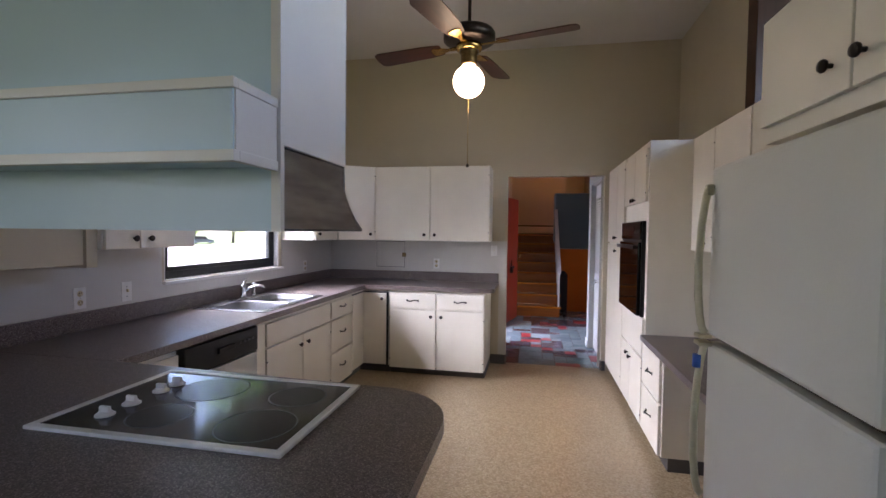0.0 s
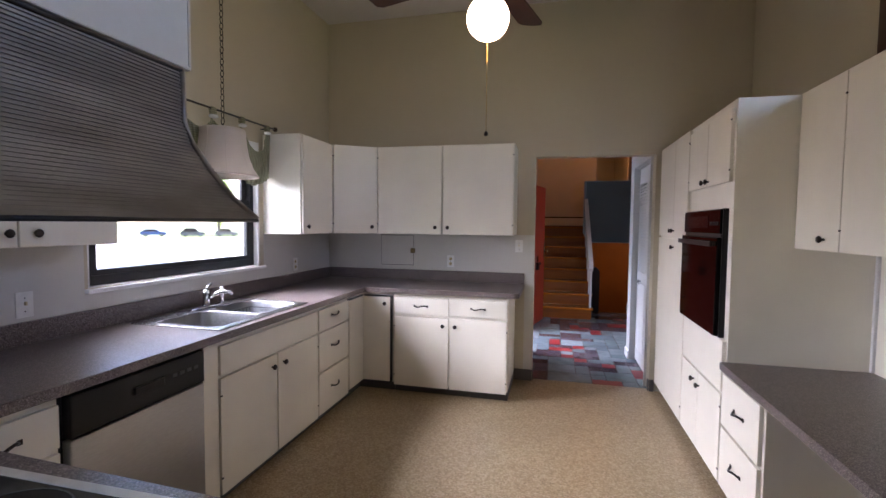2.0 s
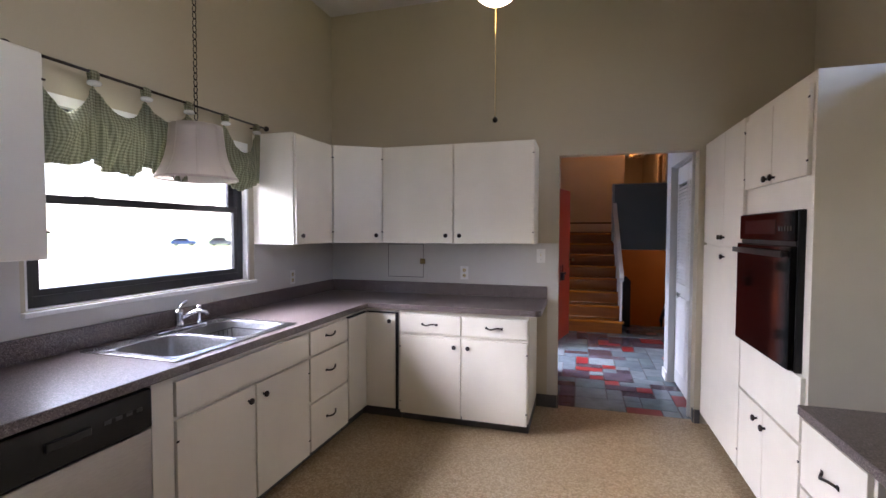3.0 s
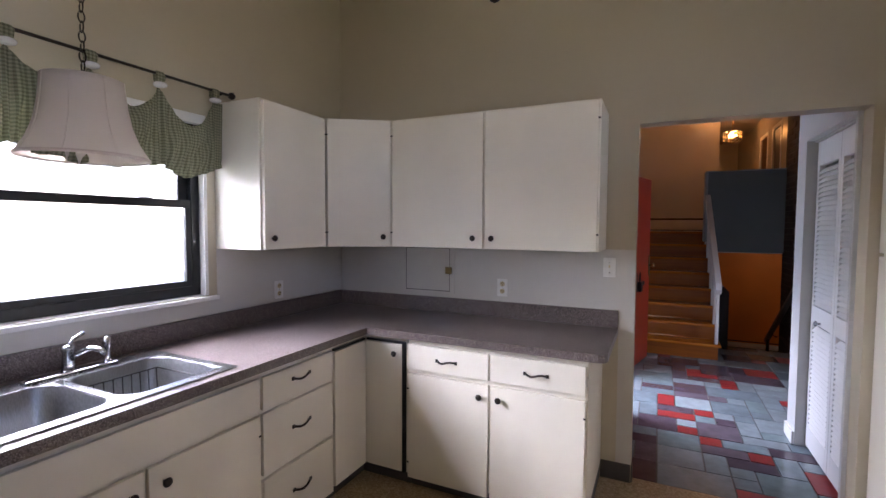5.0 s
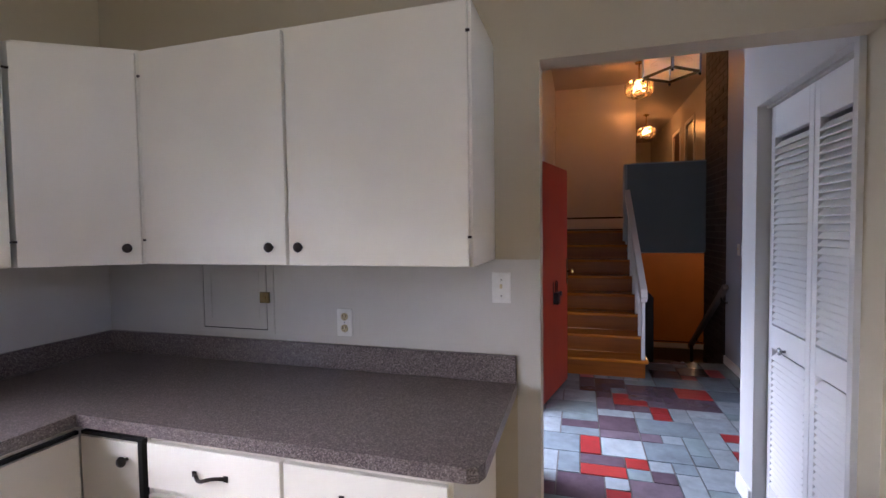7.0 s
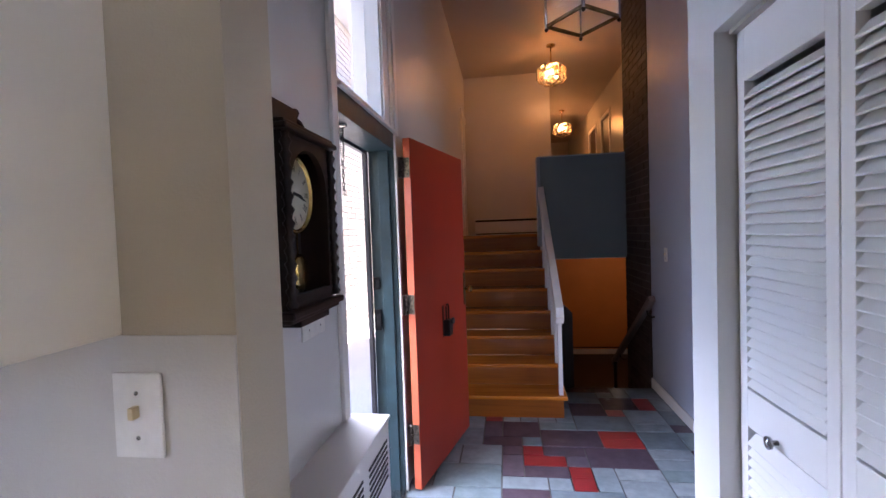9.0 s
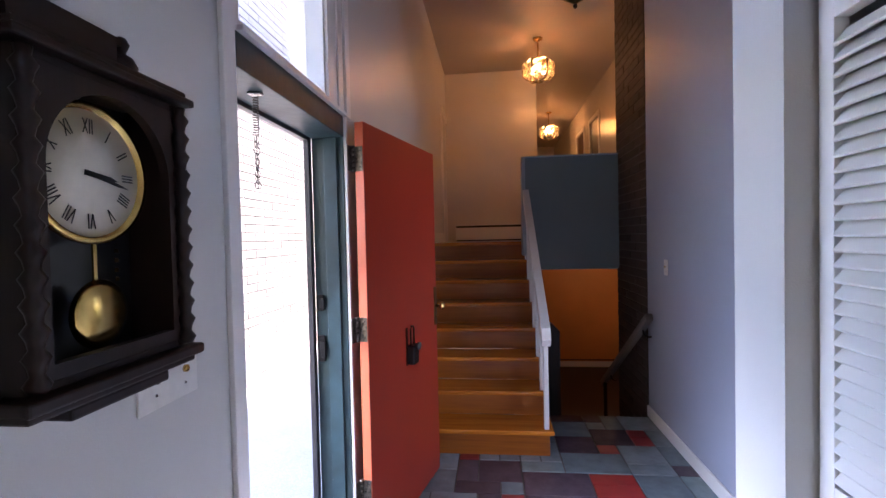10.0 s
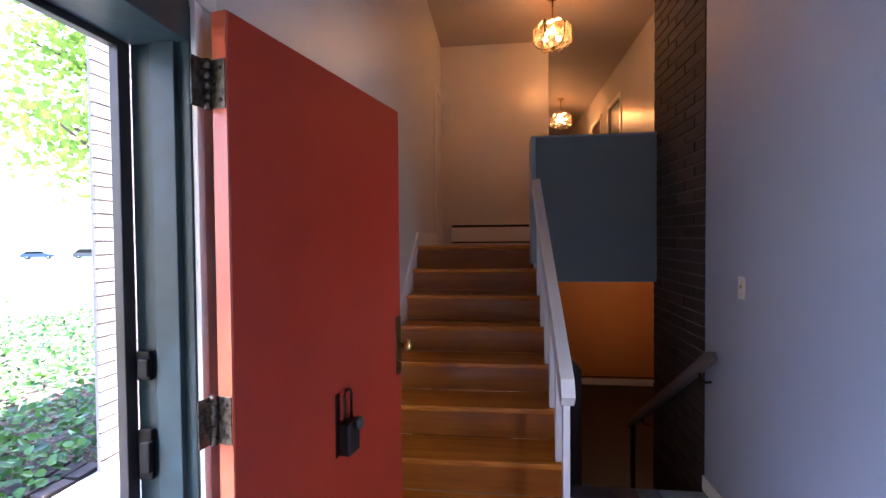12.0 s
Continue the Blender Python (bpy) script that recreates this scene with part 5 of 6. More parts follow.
for z in (1.865, 1.09, 0.34):
    hg = part("hinge", boxes(((-0.004, 0.004, z - 0.056), (-0.001, 0.05, z + 0.056)), bevel=0.001), HINGE, door, "worn steel hinge leaf")
    part("frame_leaf", boxes(((-0.05, 0.052, z - 0.056), (-0.012, 0.055, z + 0.056)), bevel=0.001), HINGE, hg)
    for k_ in range(5):
        z0 = z - 0.058 + 0.0234 * k_
        part("knuckle", lathe(((0.0, z0), (0.009, z0), (0.009, z0 + 0.0216), (0.0, z0 + 0.0216)), pose(-0.009, 0.05, 0), 12), HINGE, hg)
    for y_, dz in ((0.016, 0.036), (0.034, 0.0), (0.016, -0.036)):
        part("screw", lathe(((0.0045, 0.0), (0.0045, 0.001), (0.0, 0.0015)), pose(-0.004, y_, z + dz, 0, -90, 0), 8), OLD_BRONZE, hg)
box_lock = thing("lockbox", pose(-0.176, 6.994, 0, 0, 0, 77.1) @ pose(0.46, 0, 0.815), "black combination lockbox hanging on the door", "lockbox")
part("body", boxes(((-0.035, -0.045, 0.0), (0.035, -0.004, 0.105)), bevel=0.006), BLACK_PLASTIC, box_lock)
part("dial", lathe(((0.021, 0.0), (0.021, 0.014), (0.012, 0.018), (0.0, 0.018)), pose(0.016, -0.045, 0.125 - 0.03, 90, 0, 0), 18), plain("dark_grey_dial", (0.05, 0.05, 0.055), 0.35), box_lock)
part("shackle", tube([(-0.022, -0.02, 0.1), (-0.022, -0.02, 0.19), (-0.012, -0.02, 0.205), (0.012, -0.02, 0.205), (0.022, -0.02, 0.19), (0.022, -0.02, 0.1)], 0.005, 8), OLD_BRONZE, box_lock)
part("hasp", boxes(((-0.045, -0.003, -0.005), (-0.02, -0.0005, 0.2)), bevel=0.001), OLD_BRONZE, box_lock)

frame_ = tagged(thing("door_frame", pose(0, 0, 0), "worn dark teal door frame with latch plates", "door frame"), kind="structure")
part("jamb", boxes(((-0.42, 7.0, 0.0), (-0.272, 7.029, 2.05)), ((-0.36, 6.985, 0.0), (-0.30, 7.0, 1.965)), bevel=0.002), TEAL, frame_)
part("jamb", boxes(((-0.42, 6.101, 0.0), (-0.272, 6.125, 2.05)), bevel=0.002), TEAL, frame_)
part("head", boxes(((-0.42, 6.125, 1.965), (-0.268, 7.0, 2.06)), bevel=0.003), TEAL, frame_)
part("weatherstrip", boxes(((-0.272, 7.005, 0.0), (-0.258, 7.03, 2.06)), ((-0.268, 6.13, 2.06), (-0.25, 7.0, 2.075)), bevel=0.002), TRIM, frame_, "white weatherstrip")
part("storm_frame", boxes(((-0.445, 6.965, 0.0), (-0.421, 7.0, 2.0)), ((-0.445, 6.1, 1.95), (-0.421, 6.965, 2.0)), ((-0.445, 6.101, 0.0), (-0.421, 6.12, 1.95)), bevel=0.002), plain("dark_bronze_aluminium", (0.03, 0.028, 0.032), 0.35), frame_)
part("threshold", boxes(((-0.44, 6.125, -0.005), (-0.262, 7.0, 0.016)), bevel=0.004), STEEL, frame_, "metal threshold")
for z, hgt in ((1.215, 0.07), (1.005, 0.12)):
    s = part("strike", boxes(((-0.412, 6.985, z - hgt / 2), (-0.378, 6.9995, z + hgt / 2)), bevel=0.003), BLACK_IRON, frame_, "black iron latch plate")
    part("screw", lathe(((0.004, 0), (0.004, 0.002), (0.0, 0.0025)), pose(-0.392, 6.985, z, 90, 0, 0), 8), STEEL, s)
    part("keeper", boxes(((-0.395, 6.968, z - hgt * 0.3), (-0.37, 6.9845, z + hgt * 0.3)), bevel=0.003), BLACK_IRON, s)
structure("trim_door_casing", boxes(((FX, 6.045, 0.0), (FX + 0.016, 6.1, 3.9)), ((FX, 7.03, 2.062), (FX + 0.012, 7.09, 3.9)), bevel=0.003), TRIM, "white casing round the door and transom", "trim")
tr = tagged(thing("window_2", pose(0, 0, 0), "clear transom window above the front door", "window"), kind="structure")
part("window_frame", boxes(((-0.42, 6.101, 2.062), (-0.272, 6.15, 3.2)), ((-0.42, 6.79, 2.062), (-0.272, 7.029, 3.2)), ((-0.42, 6.15, 2.062), (-0.272, 6.79, 2.10)), ((-0.272, 6.80, 2.08), (-0.258, 6.86, 3.2)), ((-0.272, 6.94, 2.08), (-0.262, 7.0, 3.2)), bevel=0.002), TRIM, tr)
pn = part("pane", boxes(((-0.35, 6.15, 2.10), (-0.346, 6.79, 3.2))), CLEAR, tr)
pn.visible_shadow = False

chain = thing("storm_door_chain", pose(-0.33, 6.335, 1.962), "rusty storm door spring and chain hanging from the frame", "chain")
part("hook_plate", boxes(((-0.02, -0.015, -0.006), (0.02, 0.015, 0.002)), bevel=0.002), STEEL, chain)
part("spring", tube([(0.009 * math.cos(0.9 * i), 0.009 * math.sin(0.9 * i), -0.01 - 0.0011 * i) for i in range(110)], 0.0018, 5), OLD_BRONZE, chain)
cl = mesh_of("link", tube([(0.005 * math.cos(2 * math.pi * i / 10), 0, 0.011 * math.sin(2 * math.pi * i / 10)) for i in range(11)], 0.0014, 5), OLD_BRONZE)
for s in (-1, 1):
    for i in range(9):
        o = new("link", cl)
        o.parent = chain
        o.matrix_basis = pose(0, s * (0.006 + 0.003 * math.sin(i)), -0.142 - 0.018 * i, 0, 6 * s, 90 * (i % 2))

# ---------- convector, clock, wall plates ----------
cv = thing("convector", pose(FX, 5.25, 0), "white metal convector cabinet under the clock", "radiator")
part("cabinet", boxes(((0.001, 0.0, 0.0), (0.155, 0.87, 0.80)), bevel=0.006), TRIM, cv)
part("top", boxes(((0.0, -0.005, 0.80), (0.162, 0.876, 0.812)), bevel=0.004), TRIM, cv)
vent_slat = mesh_of("slat", boxes(((0.155, -0.11, -0.004), (0.158, 0.11, 0.004))), plain("vent_shadow", (0.05, 0.05, 0.05), 0.8))
for gy in (0.15, 0.435, 0.72):
    for i in range(7):
        o = new("vent_slot", vent_slat)
        o.parent = cv
        o.matrix_basis = pose(0, gy, 0.60 + 0.022 * i)

clock = thing("wall_clock", pose(FX, 5.588, 1.291, 0, 0, 90), "dark walnut pendulum wall clock with a cream dial", "clock")
W2, D = 0.138, 0.115
part("case", boxes(((-W2, -D, 0.03), (-W2 + 0.016, 0.0, 0.45)), ((W2 - 0.016, -D, 0.03), (W2, 0.0, 0.45)), ((-W2 + 0.016, -0.012, 0.03), (W2 - 0.016, -0.001, 0.45)), ((-W2 + 0.016, -D, 0.03), (W2 - 0.016, -0.012, 0.042)), ((-W2 + 0.016, -D, 0.438), (W2 - 0.016, -0.012, 0.45)), bevel=0.002), DARK_WOOD, clock)
part("cornice", boxes(((-W2 - 0.02, -D - 0.022, 0.45), (W2 + 0.02, 0.0, 0.464)), ((-W2 - 0.012, -D - 0.012, 0.464), (W2 + 0.012, 0.0, 0.476)), bevel=0.004), DARK_WOOD, clock)
ped = part("pediment", slab([(-0.088, 0.0), (-0.088, 0.066), (-0.098, 0.066), (-0.098, 0.078), (0.098, 0.078), (0.098, 0.066), (0.088, 0.066), (0.088, 0.0)], 0, 0.03), DARK_WOOD, clock)
ped.matrix_basis = pose(0, -0.02, 0.476, 90, 0, 0)
part("base_moulding", boxes(((-W2 - 0.022, -D - 0.024, 0.012), (W2 + 0.022, 0.0, 0.03)), ((-W2 - 0.012, -D - 0.012, 0.0), (W2 + 0.012, 0.0, 0.012)), ((-0.09, -D - 0.006, -0.018), (0.09, -0.01, 0.0)), bevel=0.004), DARK_WOOD, clock)
fin = [(0.012, 0.0), (0.016, 0.008), (0.009, 0.016), (0.02, 0.028), (0.025, 0.042), (0.018, 0.056), (0.007, 0.064), (0.01, 0.072), (0.013, 0.08), (0.008, 0.09), (0.0, 0.094)]
for x in (-0.12, 0.12):
    part("finial", lathe(fin, pose(x, -0.03, 0.476), 16), DARK_WOOD, clock)
col = [(0.010 + (0.005 if i % 3 == 1 else -0.002 if i % 3 == 2 else 0.0), 0.035 + 0.0105 * i) for i in range(40)]
for x in (-W2 + 0.004, W2 - 0.004):
    part("column", lathe(col, pose(x, -D - 0.008, 0), 10), DARK_WOOD, clock)
part("backboard", boxes(((-W2 + 0.017, -0.03, 0.043), (W2 - 0.017, -0.0125, 0.437))), CLOCK_BACK, clock)
dial = part("dial", lathe(((0.0, 0.0), (0.092, 0.0), (0.095, 0.003), (0.0, 0.004)), pose(0, -0.07, 0.315, 90, 0, 0), 40), CLOCK_FACE, clock, "cream clock dial with Roman numerals")
part("bezel", lathe(((0.093, 0.0), (0.104, 0.002), (0.104, 0.01), (0.095, 0.012), (0.093, 0.0)), pose(0, -0.07, 0.315, 90, 0, 0), 40), BRASS, dial, "brass bezel")
NUM = ("XII", "I", "II", "III", "IIII", "V", "VI", "VII", "VIII", "IX", "X", "XI")
bm = bmesh.new()
for h, word in enumerate(NUM):
    a = radians(-30 * h)
    m = pose(0, -0.0748, 0.315) @ pose(0, 0, 0, 90, 0, 0) @ Matrix.Rotation(a, 4, "Z") @ Matrix.Translation((0, 0.07, 0))
    wide = {"I": 0.0045, "V": 0.010, "X": 0.010}
    x = -sum(wide[ch] for ch in word) / 2
    for ch in word:
        mid = x + wide[ch] / 2
        strokes = {"I": ((mid, mid),), "V": ((x + 0.001, mid), (x + wide[ch] - 0.001, mid)), "X": ((x + 0.001, x + wide[ch] - 0.001), (x + wide[ch] - 0.001, x + 0.001))}[ch]
        for xa, xb in strokes:
            q = [m @ Vector(p) for p in ((xa - 0.0011, 0.011, 0), (xa + 0.0011, 0.011, 0), (xb + 0.0011, -0.011, 0), (xb - 0.0011, -0.011, 0))]
            bm.faces.new([bm.verts.new(p) for p in q])
        x += wide[ch]
part("numerals", bm, INK, dial)
for ln, a, wd in ((0.05, -98, 0.008), (0.072, -104, 0.005)):
    hand = part("clock_hand", slab([(-wd / 2, -0.01), (wd / 2, -0.01), (wd / 2, ln * 0.7), (0, ln), (-wd / 2, ln * 0.7)], 0.0045, 0.006), INK, dial)
    hand.matrix_basis = pose(0, -0.0712, 0.315, 90, 0, 0) @ Matrix.Rotation(radians(a), 4, "Z")
pend = part("pendulum", boxes(((-0.003, -0.078, 0.13), (0.003, -0.075, 0.22))), BRASS, clock)
part("bob", lathe(((0.0, -0.004), (0.04, -0.002), (0.051, 0.0), (0.04, 0.006), (0.0, 0.008)), pose(0, -0.082, 0.108, 90, 0, 0), 28), BRASS, pend, "round brass pendulum bob")
arch = [(-W2 + 0.016, 0.042), (W2 - 0.016, 0.042), (W2 - 0.016, 0.438), (-W2 + 0.016, 0.438)]
bm = bmesh.new()
n = 24
inner = [(-0.108, 0.062), (0.108, 0.062)] + [(0.108 * math.cos(math.pi * i / n), 0.315 + 0.108 * math.sin(math.pi * i / n)) for i in range(n + 1)]
for depth_y in (0,):
    outer = []
    for x, z in inner:
        if z <= 0.063:
            outer.append((math.copysign(W2 - 0.017, x), 0.043))
        else:
            c_, s_ = x, z - 0.315
            k_ = min((W2 - 0.017) / max(abs(c_), 1e-6), (0.437 - 0.315) / max(s_, 1e-6))
            outer.append((c_ * k_, 0.315 + s_ * k_))
    fr_, bk_, fo_ = [], [], []
    for (xi, zi), (xo, zo) in zip(inner, outer):
        fr_.append(bm.verts.new((xi, -D - 0.004, zi)))
        bk_.append(bm.verts.new((xi, -D + 0.012, zi)))
        fo_.append(bm.verts.new((xo, -D - 0.004, zo)))
    for i in range(len(inner)):
        j = (i + 1) % len(inner)
        bm.faces.new((fr_[i], fr_[j], fo_[j], fo_[i]))
        bm.faces.new((bk_[i], bk_[j], fr_[j], fr_[i]))
part("door", bm, DARK_WOOD, clock, "arched glazed clock door")
for s in (-1, 1):
    bm = bmesh.new()
    for i in range(7):
        box(bm, (s * 0.092 - 0.004, -0.0312, 0.1 + 0.016 * i), (s * 0.092 + 0.004, -0.0302, 0.107 + 0.016 * i))
    part("gilt_scroll", bm, BRASS, clock)

jack = thing("wall_plate", pose(FX, 5.83, 1.235, 0, 0, 90), "wide white plate with round jacks under the clock", "wall plate")
part("plate", boxes(((-0.085, -0.006, -0.058), (0.085, 0.0, 0.058)), bevel=0.002), WHITE_PLASTIC, jack)
for x in (-0.04, 0.045):
    part("jack", lathe(((0.008, 0.006), (0.008, 0.012), (0.004, 0.014), (0.0, 0.014)), pose(x, 0, 0, 90, 0, 0), 12), OLD_BRONZE if x < 0 else BRASS, jack)
    for z in (-0.03, 0.03):
        part("screw", lathe(((0.003, 0.006), (0.003, 0.0072), (0.0, 0.0075)), pose(x, 0, z, 90, 0, 0), 8), STEEL, jack)
plate(pose(BX, 8.447, 1.247, 0, 0, -90), "white toggle light switch on the blue wall", False)

# ---------- closet louvre doors ----------
closet = tagged(thing("door_2", pose(1.06, 0, 0), "white louvred folding closet doors, closed", "door"), kind="structure")
slat_mesh = None


def louvre_panel(y0, y1, name_knob):
    st, top_z, bot_z, mid0, mid1 = 0.042, 2.065, 0.02, 0.87, 0.985
    fr2 = part("panel", boxes(((0.0, y0, bot_z), (0.03, y0 + st, top_z)), ((0.0, y1 - st, bot_z), (0.03, y1, top_z)), ((0.0, y0 + st, 1.91), (0.03, y1 - st, top_z)), ((0.0, y0 + st, mid0), (0.03, y1 - st, mid1)), ((0.0, y0 + st, bot_z), (0.03, y1 - st, 0.16)), bevel=0.002), TRIM, closet)
    me = mesh_of("slat", boxes(((-0.022, -(y1 - y0) / 2 + st, -0.0035), (0.022, (y1 - y0) / 2 - st, 0.0035)), bevel=0.002), TRIM)
    for a, b in ((0.175, 0.86), (1.0, 1.9)):
        n_ = int((b - a) / 0.031)
        for i in range(n_):
            o = new("slat", me)
            o.parent = fr2
            o.matrix_basis = pose(0.012, (y0 + y1) / 2, a + 0.012 + (b - a - 0.01) * i / n_, 0, -50, 0)
    if name_knob:
        part("knob", lathe(((0.007, 0.0), (0.007, 0.014), (0.017, 0.02), (0.018, 0.028), (0.0, 0.034)), pose(0.0, y1 - 0.2, 0.95 - 0.06, 0, -90, 0), 16), STEEL, fr2, "satin metal knob")


louvre_panel(5.556, 5.99, True)
louvre_panel(5.125, 5.55, False)
structure("trim_closet", boxes(((1.0005, 6.0005, 0.0), (1.09, 6.004, 2.08)), ((1.04, 5.99, 2.066), (1.09, 5.15, 2.079))), paint("grey_jamb_paint", (0.5, 0.49, 0.47), 0.5), "painted closet jamb and track", "trim")

# ---------- ceiling lamps ----------
def hall_lamp(x, y, power):
    z = 3.565
    l = thing("ceiling_lamp", pose(x, y, z), "lit brass ceiling lamp with rippled glass panels", "ceiling lamp", "hall lamps")
    part("stem", tube(((0, 0, 0.11), (0, 0, FZ - z - 0.02)), 0.009, 10), BRASS, l)
    part("canopy", lathe(((0.06, FZ - z - 0.001), (0.055, FZ - z - 0.022), (0.0, FZ - z - 0.026)), None, 20), BRASS, l)
    part("frame", lathe(((0.03, 0.1), (0.034, 0.106), (0.02, 0.125), (0.0, 0.125)), None, 12), BRASS, l)
    for i in range(6):
        a = math.pi / 3 * i
        c_, s_ = math.cos(a), math.sin(a)
        part("rib", tube(((0.05 * c_, 0.05 * s_, 0.11), (0.16 * c_, 0.16 * s_, 0.10), (0.195 * c_, 0.195 * s_, 0.06), (0.195 * c_, 0.195 * s_, -0.07), (0.15 * c_, 0.15 * s_, -0.125), (0.03 * c_, 0.03 * s_, -0.15)), 0.006, 6), DARK_BRASS, l)
        # flat plate added over the rib to cast a dark spoke on the ceiling
        part("arm", prism(((0.045, 0.094), (0.045, 0.1), (0.16, 0.1), (0.2, 0.062), (0.194, 0.058), (0.158, 0.094)), 0, -0.02, 0.02), DARK_BRASS, l).matrix_basis = pose(0, 0, 0, 0, 0, 60 * i - 90)
        bm = bmesh.new()
        cols_ = []
        for k_ in range(9):
            u = k_ / 8
            b = a + math.pi / 3 * (0.06 + 0.88 * u)
            r = 0.185 * math.cos(math.pi / 6) / math.cos((b - a) - math.pi / 6) + 0.006 * math.sin(9 * u + i)
            cols_.append([bm.verts.new((r * math.cos(b), r * math.sin(b), zz + 0.012 * math.sin(5 * u + i))) for zz in (-0.09, -0.03, 0.03, 0.09)])
        for p, q in zip(cols_, cols_[1:]):
            for r_ in range(3):
                f = bm.faces.new((p[r_], q[r_], q[r_ + 1], p[r_ + 1]))
                f.smooth = True
        g = part("glass_panel", bm, ICE_GLASS, l, "rippled glass panel")
        g.modifiers.new("thickness", "SOLIDIFY").thickness = 0.006
        g.visible_shadow = False
    for i in range(3):
        a = 2 * math.pi * i / 3 + 0.5
        b_ = part("bulb", lathe(((0.0, -0.05), (0.022, -0.035), (0.026, -0.015), (0.014, 0.015), (0.012, 0.04), (0.0, 0.04)), pose(0.075 * math.cos(a), 0.075 * math.sin(a), 0.0), 12), BULB, l, "lit bulb")
        b_.visible_shadow = False
    part("finial", lathe(((0.0, -0.175), (0.012, -0.165), (0.03, -0.15), (0.0, -0.14)), None, 12), BRASS, l)
    lamp("lamp_bulb", "POINT", Matrix.Translation((x, y, z + 0.035)), power, (1.0, 0.32, 0.07), radius=0.018)


hall_lamp(1.004, 10.83, HALL_W)
hall_lamp(1.56, 14.36, HALL_W * 0.8)

lt = thing("lantern", pose(0.775, 7.0, 2.57, 0, 0, 38), "square glass and chrome hanging lantern, unlit", "pendant lamp")
S = 0.13
for sx in (-1, 1):
    for sy in (-1, 1):
        part("post", boxes(((sx * S - 0.007, sy * S - 0.007, 0.0), (sx * S + 0.007, sy * S + 0.007, 0.36)), bevel=0.002), CHROME, lt)
        part("foot", lathe(((0.0, -0.022), (0.008, -0.016), (0.011, -0.006), (0.006, 0.0), (0.0, 0.001)), pose(sx * S, sy * S, 0), 10), OLD_BRONZE, lt)
for z in (0.0, 0.34):
    part("rail", boxes(((-S, -S - 0.006, z), (S, -S + 0.006, z + 0.018)), ((-S, S - 0.006, z), (S, S + 0.006, z + 0.018)), ((-S - 0.006, -S, z), (-S + 0.006, S, z + 0.018)), ((S - 0.006, -S, z), (S + 0.006, S, z + 0.018)), bevel=0.002), DARK_BRASS if z == 0 else CHROME, lt)
for i in range(4):
    p_ = part("pane", boxes(((-S + 0.008, -0.0015, 0.02), (S - 0.008, 0.0015, 0.34))), LANTERN_GLASS, lt)
    p_.matrix_basis = pose(0, 0, 0, 0, 0, 90 * i) @ Matrix.Translation((0, -S, 0))
    p_.visible_shadow = False
    e_ = part("etching", tube([(0.06 * math.sin(t * 2.1 + i), -0.002, 0.06 + 0.022 * t) for t in [q * 0.25 for q in range(45)]], 0.0014, 5), TRIM, lt, "white etched leaf lines")
    e_.matrix_basis = pose(0, 0, 0, 0, 0, 90 * i) @ Matrix.Translation((0, -S, 0))
for i in range(3):
    a = 2 * math.pi * i / 3
    cn = part("candle", tube(((0.045 * math.cos(a), 0.045 * math.sin(a), 0.13), (0.045 * math.cos(a), 0.045 * math.sin(a), 0.26)), 0.011, 10), BRASS, lt)
part("top_frame", lathe(((0.18, 0.36), (0.06, 0.43), (0.02, 0.47), (0.0, 0.47)), None, 4), CHROME, lt).matrix_basis = pose(0, 0, 0, 0, 0, 45)
part("rod", tube(((0, 0, 0.46), (0, 0, FZ - 2.53 - 0.02)), 0.008, 8), CHROME, lt)
part("canopy", lathe(((0.06, FZ - 2.53 - 0.001), (0.055, FZ - 2.53 - 0.02), (0.0, FZ - 2.53 - 0.026)), None, 20), CHROME, lt)

# ---------- upper hall ----------
bh = thing("baseboard_heater", pose(FX + 0.12, 11.9, UP), "white metal baseboard heater with a dark slot", "heater")
part("cover", boxes(((0.0, -0.06, 0.02), (1.13, -0.001, 0.2)), bevel=0.004), TRIM, bh)
part("slot", boxes(((0.01, -0.05, 0.2), (1.12, -0.004, 0.232))), BLACK_PLASTIC, bh)
part("top_lip", boxes(((0.0, -0.062, 0.232), (1.13, -0.001, 0.246)), bevel=0.003), TRIM, bh)
part("foot_gap", boxes(((0.01, -0.04, 0.0), (1.12, -0.004, 0.019))), BLACK_PLASTIC, bh)
for name, y0, y1 in (("door_3", 12.7, 13.35), ("door_4", 13.9, 14.6)):
    dd = tagged(thing(name, pose(2.15, y0, UP), "dark brown hall door standing ajar in a white casing", "door"), kind="structure")
    w_ = y1 - y0
    part("casing", boxes(((-0.014, -0.07, 0.0), (-0.001, 0.0, 2.08)), ((-0.014, w_, 0.0), (-0.001, w_ + 0.07, 2.08)), ((-0.014, 0.0, 2.01), (-0.001, w_, 2.08)), bevel=0.002), TRIM, dd)
    part("leaf", boxes(((0.02, 0.004, 0.01), (0.055, w_ - 0.004, 2.005)), bevel=0.003), BROWN_POST, dd)
    part("knob", lathe(((0.008, 0.0), (0.008, 0.03), (0.024, 0.04), (0.02, 0.06), (0.0, 0.064)), pose(0.02, w_ - 0.07, 0.95, 0, -90, 0), 14), BRASS, dd)
structure("wall_bedroom", boxes(((2.28, 12.5, UP), (2.4, 14.8, FZ))), WALL_HALL, "plain wall behind the hall doors", "wall")
# fixture and bulb are out of view, added to brighten the orange wall
ll = thing("ceiling_lamp", pose(2.6, 14.0, 1.145), "round flush ceiling lamp, unseen, added to light the lower level", "ceiling lamp")
part("base", disc(0.15, -0.02, 0.0), TRIM, ll)
